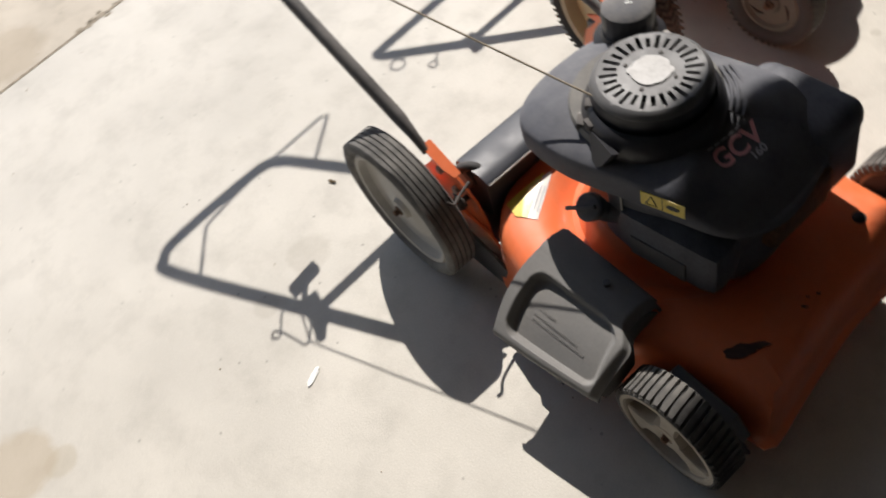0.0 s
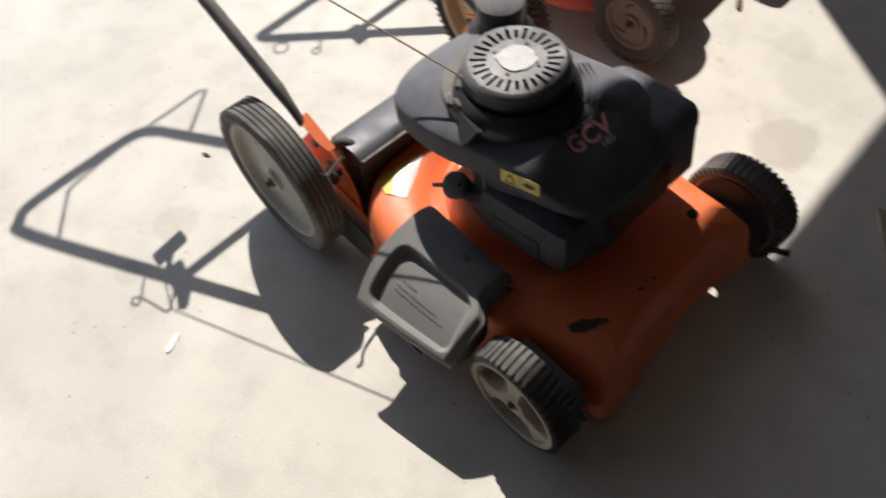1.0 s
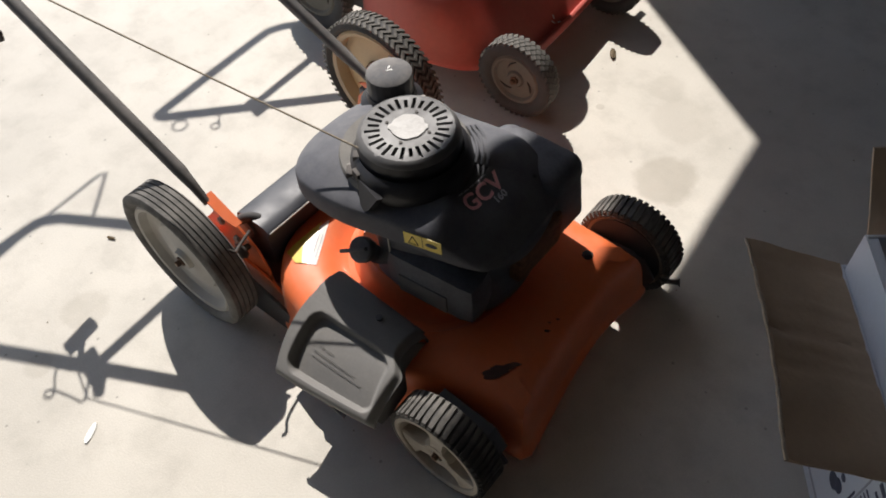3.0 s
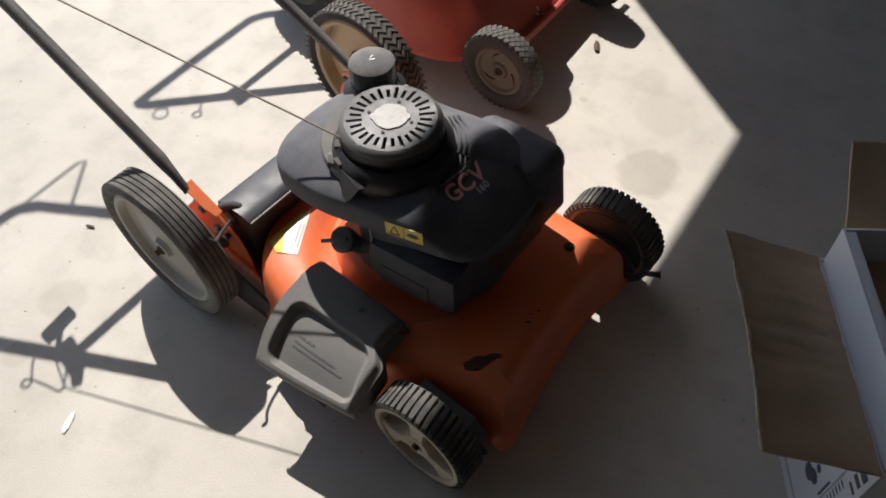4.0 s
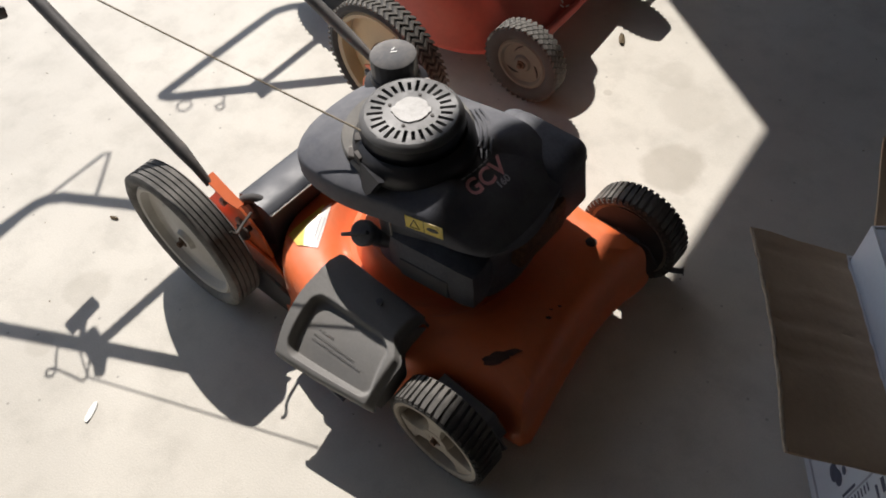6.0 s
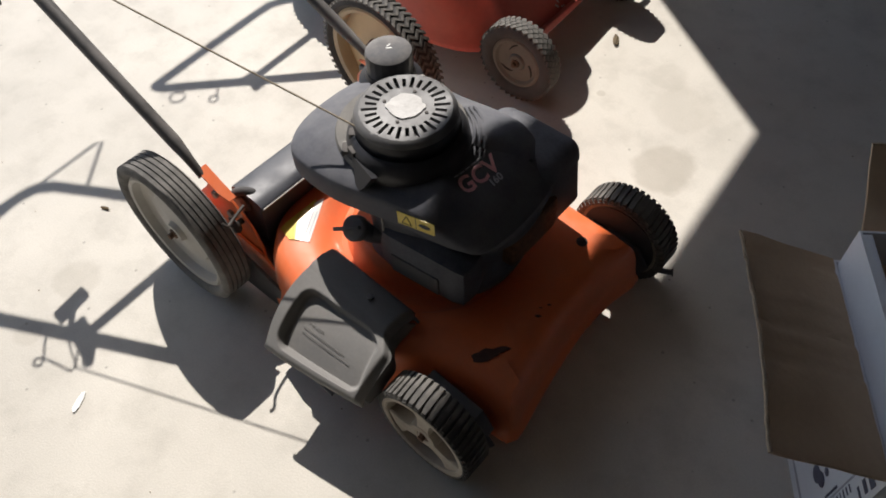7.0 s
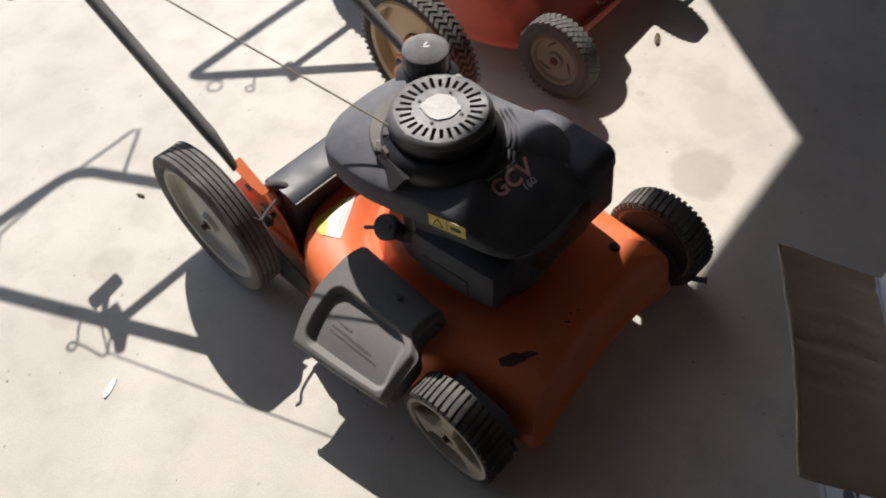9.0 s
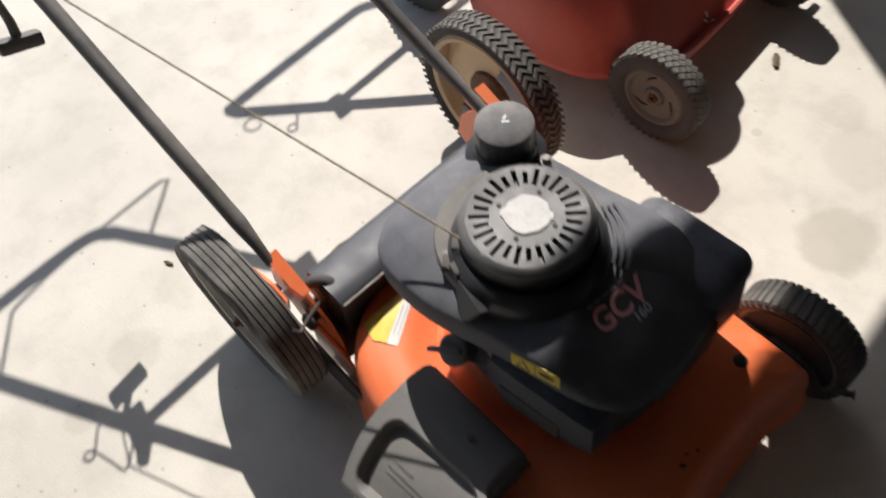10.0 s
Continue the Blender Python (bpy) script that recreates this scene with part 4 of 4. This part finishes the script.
# oil filler with its T-grip knob
kd = Vector((0.05, -0.68, 0.72)).normalized()
kp = Vector((0.349, -0.145, 0.290))
km = Matrix.Translation(kp) @ kd.to_track_quat("Z", "Y").to_matrix().to_4x4()
part("oil_filler_tube", sweep(curve([kp - kd * 0.02, kp - kd * 0.035 + Vector((0.012, 0.004, -0.01)), kp + Vector((0.05, 0.05, -0.03)), kp + Vector((0.09, 0.07, -0.05))], 5), 0.016, 16), M_PLASTIC, block, "black oil filler tube")
knob = part("oil_cap", lathe([(0.016, -0.03), (0.016, -0.012), (0.023, -0.010), (0.0235, 0.004), (0.021, 0.007), (0, 0.008)], 28, km), M_CAP, block, "grey-black oil cap")
part("oil_cap_grip", box(0.052, 0.007, 0.012, km @ Matrix.Rotation(math.atan2((km.inverted().to_3x3() @ Vector((0.74, 0.67, 0))).y, (km.inverted().to_3x3() @ Vector((0.74, 0.67, 0))).x), 4, "Z") @ pose(-0.010, 0, 0.010), 0.002), M_CAP, knob)
# lower body: carburettor cover, crankcase flange, governor spring
part("carburettor_cover", add_box(bmesh.new(), pose(0.475, -0.088, 0.252, 0, 0, 6), 0.19, 0.076, 0.108, 0.034), M_MATT, block, "black lower side cover", 45)
part("side_panel", add_box(bmesh.new(), pose(0.470, -0.127, 0.243, 0, 0, 6), 0.10, 0.006, 0.045, 0.003), M_BLOCK, block, "dark recessed side panel")
part("crankcase", lathe([(0.118, 0.205), (0.118, 0.216), (0.108, 0.224), (0.095, 0.30)], 48, Matrix.Translation((0.44, 0.0, 0)), (False, False)), M_ALU, block, "dull cast aluminium crankcase")
part("muffler", add_box(bmesh.new(), pose(0.560, 0.06, 0.27, 0, 0, 0), 0.055, 0.13, 0.08, 0.012), M_RUST, block, "rusty black exhaust silencer", 45)
part("control_rod", sweep([(0.385, -0.112, 0.33), (0.40, -0.125, 0.27), (0.43, -0.13, 0.235)], 0.0022, 6), M_STEEL, block, "thin control rod")
# yellow warning label on the shroud's side
lm = frame_at((0.478, -0.1215, 0.384), (0.97, 0.215, 0.04), (0.0, 0.05, 1))
wl_ = part("warning_label", box(0.068, 0.026, 0.001, lm @ Matrix.Translation((0, 0, 0.0014)), 0), M_STICKER_Y, block, "yellow pictogram warning label")
tri = bmesh.new()
for a, b in (((-0.026, -0.009), (-0.017, 0.009)), ((-0.017, 0.009), (-0.008, -0.009)), ((-0.008, -0.009), (-0.026, -0.009))):
    add_sweep(tri, [lm @ Vector((*a, 0.0022)), lm @ Vector((*b, 0.0022))], 0.0008, 4)
part("pictogram", tri, M_PRINT, wl_)
part("pictogram", lathe([(0.009, 0), (0.009, 0.0006), (0.005, 0.0008), (0, 0.0008)], 16, lm @ Matrix.Translation((0.016, 0, 0.002)) @ Matrix.Diagonal((1.2, 0.5, 1, 1))), M_PRINT, wl_)
part("label_divider", box(0.001, 0.026, 0.001, lm @ Matrix.Translation((0.0, 0, 0.0016)), 0), M_PRINT, wl_)


def on_shroud(x, y):
    hit = shroud_tree.ray_cast(Vector((x, y, 1)), Vector((0, 0, -1)))
    return hit[0], hit[1] if hit[1].z > 0 else -hit[1]


def wrap(ob, lift):
    """Lays a flat mesh onto the shroud's curve."""
    for v in ob.data.vertices:
        p, nrm = on_shroud(v.co.x, v.co.y)
        v.co = p + nrm * (lift + (0.0004 if v.co.z > 0.6 else 0.0))
    return ob


gm = frame_at((0.515, 0.004, 0.6), (0.05, 1.0, 0), (-1.0, 0.05, 0))
wrap(words("GCV", 0.0425, gm @ Matrix.Translation((-0.003, 0.001, 0)), M_PRINT_RED, shroud, "lettering", 0.22, 0.0004, 0.0011), 0.0016)
wrap(words("160", 0.0185, gm @ Matrix.Translation((0.016, -0.0145, 0)), M_PRINT_GREY, shroud, "lettering", 0.15, 0.0004, 0.0004), 0.0014)
for k in range(5):
    wrap(part("lettering_line", box(0.0105, 0.0022, 0.0006, gm @ Matrix.Translation((-0.029 + 0.0135 * k, 0.0365, 0)), 0), M_PRINT_GREY, shroud, "tiny grey print", 0), 0.0014)

# ---- handle ----
RT, RB = Vector((-1.115, -0.247, 0.953)), Vector((0.082, -0.234, 0.276))
LT, LB = Vector((-1.15, 0.135, 0.955)), Vector((0.070, 0.205, 0.270))
top = [RB, RB.lerp(RT, 0.5), RT, Vector((-1.198, -0.229, 0.988)), Vector((-1.235, -0.17, 1.0)), Vector((-1.25, 0.07, 1.0)), Vector((-1.215, 0.125, 0.99)), LT, LB.lerp(LT, 0.5), LB]
RE = Vector((0.040, -0.236, 0.283))      # the flattened lower end, bent down beside the bracket
hb = bmesh.new()
add_sweep(hb, [RE, RE.lerp(RB.lerp(RT, 0.075), 0.6), RB.lerp(RT, 0.085), RB.lerp(RT, 0.3)] + curve(top[1:-1], 6)[0:] + [LB.lerp(LT, 0.3), LB.lerp(LT, 0.07), LB.lerp(LT, 0.04), LB], [0.0075, 0.0095, 0.0132] + [0.0132] * (7 * 6 + 3) + [0.0132, 0.010, 0.010], 14)
handle = part("handle", hb, M_TUBE, mower, "scuffed black steel tube push handle")
mid_r, mid_l = RB.lerp(RT, 0.51), LB.lerp(LT, 0.51)
part("handle_crossbar", sweep([mid_r, mid_l], 0.0105, 12), M_TUBE, handle, "black tube crossbar")
for p in (mid_r, mid_l):
    part("handle_clamp", add_box(bmesh.new(), Matrix.Translation(p) @ Matrix.Rotation(radians(-29), 4, "Y"), 0.07, 0.034, 0.034, 0.006), M_TUBE, handle, "black clamp")
bail = [RB.lerp(RT, 0.907), Vector((-1.238, -0.084, 1.04)), Vector((-1.252, 0.0, 1.03)), Vector((-1.262, 0.07, 1.03)), Vector((-1.275, 0.14, 1.035)), Vector((-1.317, 0.318, 1.075)), Vector((-1.30, 0.325, 1.065)), LB.lerp(LT, 0.95)]
part("control_bail", sweep(bail, 0.004, 8), M_TUBE, handle, "thin black wire control bail")
# starter rope from the engine to a guide on the handle, with its grip hanging
gsrc = Vector((-0.497, -0.278, 0.644))
rope = [Vector((0.336, -0.082, 0.468)), gsrc]
pts = [rope[0].lerp(rope[1], k / 20) - Vector((0, 0, 0.002 * math.sin(math.pi * k / 20))) for k in range(21)]
part("starter_rope", sweep(pts, 0.0017, 8), M_ROPE, mower, "greyish starter rope")
guide_pts = [RB.lerp(RT, 0.55), (-0.600, -0.278, 0.640), (-0.560, -0.312, 0.636), (-0.548, -0.326, 0.634), (-0.557, -0.336, 0.632), (-0.566, -0.326, 0.632), (-0.553, -0.316, 0.630),
             (-0.520, -0.304, 0.632), gsrc + Vector((0, -0.008, 0)), (-0.515, -0.262, 0.625), mid_r + Vector((0.0, -0.012, 0.0))]
part("clamp_knob", sweep([(-0.520, -0.236, 0.600), (-0.498, -0.250, 0.602), (-0.490, -0.255, 0.603), (-0.458, -0.277, 0.606)], [0.007, 0.007, 0.016, 0.011], 12), M_TUBE, handle, "black clamp knob")
part("rope_guide", sweep(curve(guide_pts, 6), 0.0024, 8), M_RUST, handle, "bent wire rope guide")
grip_c = Vector((-0.491, -0.296, 0.456))
gdir = Vector((-0.002, 0.93, -0.26)).normalized()
gup = Vector((-0.25, 0.22, 1.0)).normalized()
gmx = frame_at(grip_c, gdir, gup)
grip = part("starter_grip", add_box(bmesh.new(), gmx, 0.072, 0.024, 0.028, 0.006), M_TUBE, mower, "black T-shaped starter grip")
part("grip_stem", sweep([grip_c, grip_c + gup * 0.035, grip_c + Vector((-0.016, 0.010, 0.08)), grip_c + Vector((-0.022, 0.008, 0.12)), gsrc], [0.009, 0.008, 0.006, 0.002, 0.002], 10), M_TUBE, grip)

# ---- the red mower standing behind ----
red = empty("lawn_mower", pose(-0.466, 0.823, 0, 0, 0, 3), "faded red walk-behind mower with beige wheels, beside the orange one", "lawn mower")
RED_OUTLINE = ((0.592, -0.20), (0.594, 0), (0.584, 0.20), (0.566, 0.242), (0.52, 0.26), (0.45, 0.30), (0.30, 0.325), (0.15, 0.30), (0.07, 0.2), (0.05, 0), (0.07, -0.2),
               (0.15, -0.30), (0.30, -0.335), (0.45, -0.315), (0.53, -0.262), (0.574, -0.242))
rdeck = part("deck", deck_mesh(RED_OUTLINE, (0.34, 0.0), 0.02, 0.045, 1.0), M_RED, red, "faded red painted steel deck", 40)
rdeck.location.z = 0.040
part("deck_trim", sweep([(0.596, -0.21, 0.060), (0.600, 0.0, 0.060), (0.590, 0.21, 0.060)], 0.008, 8), M_RED, rdeck)
red_tree = BVHTree.FromPolygons([v.co for v in rdeck.data.vertices], [p.vertices for p in rdeck.data.polygons])
for dx, dy, a in ((0.582, -0.066, 35), (0.588, -0.048, 80), (0.576, -0.056, -10)):
    h = red_tree.ray_cast(Vector((dx, dy, 1)), Vector((0, 0, -1)))
    part("deck_mark", box(0.012, 0.003, 0.0012, Matrix.Translation(h[0] + Vector((0, 0, 0.001))) @ h[1].to_track_quat("Z", "X").to_matrix().to_4x4() @ Matrix.Rotation(radians(a), 4, "Z"), 0), M_WHITE, rdeck, "worn white marking")
wheel(red, 0.617, -0.284, 0.103, True, 0.103, 0.050, "block", "plate", M_RIM_RED, M_RUBBER_DARK, "small front wheel with dusty beige rim", 0.066)
wheel(red, 0.600, 0.205, 0.103, False, 0.103, 0.050, "block", "plate", M_RIM_RED, M_RUBBER_DARK, "small front wheel with dusty beige rim", 0.066)
for s in (-1, 1):
    wheel(red, -0.05, -0.285 if s < 0 else 0.33, 0.125, s < 0, 0.125, 0.050, "block", "plate", M_RIM_RED, M_RUBBER_DARK, "rear wheel with dusty beige rim", 0.085)
    part("axle", sweep([(0.617, s * 0.225, 0.106), (0.617, s * 0.30, 0.106)], 0.009), M_STEEL, red, "steel axle")
    part("axle", sweep([(-0.05, s * 0.24, 0.125), (-0.05, s * 0.30, 0.125)], 0.009), M_STEEL, red, "steel axle")
    part("axle_plate", box(0.22, 0.012, 0.06, pose(0.05, s * 0.262, 0.125), 0.003), M_BLACKPAINT, red, "black rear axle plate")
    part("handle_bracket", box(0.10, 0.006, 0.13, pose(0.05, s * 0.235, 0.20, 0, -30, 0), 0.002), M_BLACKPAINT, red, "black handle bracket")
    part("front_plate", box(0.09, 0.006, 0.08, pose(0.572, s * 0.246, 0.10), 0.002), M_BLACKPAINT, red, "black axle plate")
reng = part("engine", shroud_mesh([(0.36 + (x - 0.38) * 0.70, y * 0.8 - 0.03) for x, y in ENGINE], ((0.0, 0.24), (0.0, 0.32), (0.01, 0.335), (0.04, 0.345)), lambda p: 0.0), M_PLASTIC, red, "black petrol engine", 45)
part("starter_cover", lathe([(0.115, 0.335), (0.115, 0.375), (0.10, 0.388), (0.0, 0.39)], 40, Matrix.Translation((0.394, -0.035, 0))), M_STARTER, reng, "round black starter cover")
rt, rb = Vector((-0.815, -0.290, 0.96)), Vector((0.12, -0.275, 0.25))
lt, lb = Vector((-0.82, 0.165, 0.96)), Vector((0.12, 0.205, 0.25))
rh = part("handle", sweep([rb, rb.lerp(rt, 0.5)] + curve([rt, (-0.855, -0.280, 0.99), (-0.870, -0.24, 1.0), (-0.875, 0.10, 1.0), (-0.860, 0.15, 0.99), lt], 5) + [lb.lerp(lt, 0.5), lb], 0.0125, 12), M_TUBE, red, "black tube push handle")
part("handle_crossbar", sweep([rb.lerp(rt, 0.62), lb.lerp(lt, 0.62)], 0.010, 10), M_TUBE, rh, "black tube crossbar")
part("handle_clamp", box(0.055, 0.028, 0.034, Matrix.Translation(rb.lerp(rt, 0.60)) @ Matrix.Rotation(radians(-38), 4, "Y"), 0.005), M_TUBE, rh, "black clamp")
to_red = pose(-0.466, 0.823, 0, 0, 0, 3).inverted()
for fx, fy, s, k in ((-0.416, 0.064, 0.011, 0.76), (-0.493, 0.009, 0.019, 0.90)):
    c = to_red @ ground_shadow_source(fx, fy, 0.25 + 0.71 * k - 0.02)
    ring = [c + Vector((s * math.cos(a), s * math.sin(a), 0)) for a in np.linspace(1.6, 7.6, 18)]
    part("cable_ring", sweep([rb.lerp(rt, k)] + ring, 0.0026, 6), M_RUST, rh, "wire cable ring")

# ---- carton ----
CB = frame_at((1.0035, 0.2755, 0), (0.588, -0.809, 0), (0.809, 0.588, 0))      # x along the hinge of the long flap, y across the box; z up
LX, LY, ZT, T = 0.362, 0.31, 0.33, 0.005
carton = empty("cardboard_box", CB, "open product carton, printed white outside and brown inside, flaps folded out", "cardboard box")
for nm, sx, sy, px, py in (("side_wall", LX, T, LX / 2, T / 2), ("side_wall", LX, T, LX / 2, LY - T / 2), ("end_wall", T, LY - 2 * T, T / 2, LY / 2), ("end_wall", T, LY - 2 * T, LX - T / 2, LY / 2)):
    part(nm, box(sx, sy, ZT, Matrix.Translation((px, py, ZT / 2)), 0.001), M_FOAM, carton, "white printed carton wall")
part("bottom", box(LX - 2 * T, LY - 2 * T, T, Matrix.Translation((LX / 2, LY / 2, T / 2)), 0), M_CARD, carton)
side_m = Matrix.Translation((LX, 0, 0)) @ Matrix.Rotation(radians(90), 4, "X")     # x back along the hinge, y up, z out of the long side
for px, py, sx, sy, mt in ((-0.020, 0.285, 0.022, 0.016, M_PRINT_BLUE), (-0.020, 0.262, 0.020, 0.010, M_PRINT_BLUE), (-0.018, 0.240, 0.018, 0.006, M_PRINT_BLUE), (-0.045, 0.20, 0.003, 0.22, M_PRINT_GREY),
                           (-0.034, 0.215, 0.012, 0.003, M_PRINT_BLUE), (-0.034, 0.203, 0.012, 0.003, M_PRINT_BLUE), (-0.034, 0.191, 0.012, 0.003, M_PRINT_BLUE), (-0.034, 0.179, 0.012, 0.003, M_PRINT_BLUE),
                           (-0.034, 0.167, 0.012, 0.003, M_PRINT_BLUE), (-0.034, 0.155, 0.012, 0.003, M_PRINT_BLUE), (-0.052, 0.15, 0.004, 0.05, M_PRINT_BLUE), (-LX / 2, 0.028, LX - 0.01, 0.006, M_PRINT_GREY)):
    part("print_bar", box(sx, sy, 0.0008, side_m @ Matrix.Translation((px, py, 0.0006)), 0), mt, carton, "printed bar")
for px, py, r in ((-0.095, 0.112, 0.015), (-0.082, 0.124, 0.013), (-0.084, 0.150, 0.007)):
    part("print_blob", lathe([(r, 0), (r, 0.0006), (0, 0.0007)], 18, side_m @ Matrix.Translation((px, py, 0.0003))), M_PRINT_BLUE, carton, "dark printed picture")


def flap(length, reach, m, label, cut=0.0, flare=0.0):
    """A corrugated flap: ragged outer edge, creases across it, liner sheets proud of the fluted core."""
    nx, ny = 44, 16
    rings = []
    bm = bmesh.new()
    for top in (1, 0):
        rows = []
        for j in range(ny + 1):
            v = j / ny
            row = []
            for i in range(nx + 1):
                u = i / nx
                rag = 0.0035 * noise.noise((u * 30, 3.1, 0)) + 0.002 * noise.noise((u * 110, 7.7, 0))
                crease = sum(d * math.exp(-((u - c - 0.03 * (v - 0.5)) / w) ** 2) for c, w, d in ((0.44, 0.012, -0.0034), (0.50, 0.010, 0.0028), (0.60, 0.010, -0.0026), (0.08, 0.008, -0.003), (0.30, 0.012, 0.0024)))
                bow = 0.010 * math.sin(math.pi * u) * v + 0.004 * noise.noise((u * 5, v * 3, 1))
                row.append(bm.verts.new(m @ Vector((u * (length - cut * v), -v * (reach * (1 + flare * u) + rag), crease + bow + (T / 2 if top else -T / 2)))))
            rows.append(row)
        for j in range(ny):
            for i in range(nx):
                bm.faces.new((rows[j][i], rows[j][i + 1], rows[j + 1][i + 1], rows[j + 1][i]))
        rings.append([*rows[0], *[r[-1] for r in rows[1:]], *rows[-1][-2::-1], *[r[0] for r in rows[-2:0:-1]]])
    a, b = rings
    for i in range(len(a)):
        bm.faces.new((a[i], a[(i + 1) % len(a)], b[(i + 1) % len(b)], b[i]))
    ob = part("flap", bm, M_CARD, carton, label, 40)
    edge = [m @ Vector((i / 40 * (length - cut), -(reach * (1 + flare * i / 40) + 0.0035 * noise.noise((i / 40 * 30, 3.1, 0)) + 0.0025), 0.010 * math.sin(math.pi * i / 40) + 0.004 * noise.noise((i / 8, 3, 1)))) for i in range(41)]
    part("flap_edge", sweep(edge, 0.0028, 6), M_CARDEDGE, ob, "frayed pale edge")
    return ob


flap(LX, 0.167, Matrix.Translation((0, 0, ZT)) @ Matrix.Rotation(radians(-21), 4, "X"), "creased brown flap sticking outwards", 0.0, 0.09)
flap(LY - 0.04, 0.180, Matrix.Translation((0, LY, ZT)) @ Matrix.Rotation(radians(-90), 4, "Z") @ Matrix.Rotation(radians(-45), 4, "X"), "brown end flap folded out")
flap(LX, 0.180, Matrix.Translation((LX, LY, ZT)) @ Matrix.Rotation(radians(180), 4, "Z") @ Matrix.Rotation(radians(10), 4, "X"), "brown flap folded out")
tray = empty("white_tray", CB @ Matrix.Translation((0, 0, T)), "open white inner box standing in the carton", "box")
HT = ZT + 0.085 - T
for sx, sy, px, py in ((LX - 0.016, 0.004, LX / 2, 0.009), (LX - 0.016, 0.004, LX / 2, LY - 0.009), (0.004, LY - 0.022, 0.010, LY / 2), (0.004, LY - 0.022, LX - 0.010, LY / 2)):
    part("tray_wall", box(sx, sy, HT, Matrix.Translation((px, py, HT / 2)), 0.001), M_FOAM, tray)
part("tray_bottom", box(LX - 0.026, LY - 0.024, 0.004, Matrix.Translation((LX / 2, LY / 2, 0.002)), 0), M_FOAM, tray)
part("tray_rim", box(LX - 0.03, 0.014, 0.003, Matrix.Translation((LX / 2, 0.018, HT - 0.002)), 0.001), M_FOAM, tray)
insert = part("cardboard_insert", box(LX - 0.03, LY - 0.03, 0.335, CB @ Matrix.Translation((LX / 2, LY / 2, T + 0.004 + 0.1675)), 0.003), M_CARD)
tagged(insert, "plain brown cardboard packing filling the white tray", "cardboard")

# ---- small things on the floor ----
def scrap(name, x, y, sx, sy, turn, mat, label, category, curl=0.004):
    bm = bmesh.new()
    rows = []
    for z in (0.0015, 0.0008):
        rows.append([Vector((x, y, z)) + Matrix.Rotation(turn, 3, "Z") @ Vector((u * sx, v * sy, curl * u * u * 2)) for u, v in
                     ((-0.5, -0.3), (-0.2, -0.5), (0.25, -0.42), (0.5, -0.1), (0.42, 0.35), (0.1, 0.5), (-0.3, 0.4), (-0.48, 0.1))])
    add_loft(bm, rows[::-1])
    return tagged(part(name, bm, mat, smooth=0), label, category)


scrap("paper_scrap", 0.053, -0.641, 0.044, 0.013, radians(115), M_PAPER, "small torn white scrap of paper on the floor", "paper")
scrap("dry_leaf", 0.246, 0.893, 0.042, 0.017, radians(-60), M_LEAF, "small dry brown leaf on the floor", "leaf", 0.012)
scrap("dry_leaf", -0.319, -0.327, 0.020, 0.010, radians(20), M_LEAF, "small dry brown leaf crumb on the floor", "leaf", 0.008)
bm = bmesh.new()
rng = random.Random(5)
for i in range(90):
    gx_, gy_ = rng.uniform(-1.6, 0.9), rng.uniform(-1.5, 1.3)
    s = rng.uniform(0.001, 0.0026) * (1.4 if gx_ < -1.3 else 1)
    bmesh.ops.create_icosphere(bm, subdivisions=1, radius=s, matrix=Matrix.Translation((gx_, gy_, s * 0.4)) @ Matrix.Diagonal((1, rng.uniform(0.5, 1), 0.6, 1)))
for i in range(40):
    s = rng.uniform(0.003, 0.009)
    q = GARAGE @ Vector((-0.736 + rng.gauss(0, 0.012), -2.30 + rng.gauss(0, 0.05), 0))
    bmesh.ops.create_icosphere(bm, subdivisions=1, radius=s, matrix=Matrix.Translation((q.x, q.y, 0)) @ Matrix.Diagonal((1, 1.4, 0.35, 1)))
tagged(part("grit", bm, M_DIRT), "loose grit and crumbs scattered on the concrete", "grit", kind="stuff")
bm = bmesh.new()
left, right = [], []
for i in range(220):
    y = -4.2 + 5.0 * i / 219
    a, b = 0.002 + 0.009 * max(0, noise.noise((y * 9, 0, 0)) - 0.15), 0.002 + 0.010 * max(0, noise.noise((y * 11, 5, 0)) - 0.15)
    left.append(bm.verts.new(GARAGE @ Vector((-0.737 - a, y, 0.0008))))
    right.append(bm.verts.new(GARAGE @ Vector((-0.730 + b, y, 0.0008))))
for i in range(219):
    bm.faces.new((left[i], right[i], right[i + 1], left[i + 1]))
tagged(part("joint_dirt", bm, M_JOINT, smooth=0), "dark dirt gathered along the slab joint", "dirt", kind="stuff")
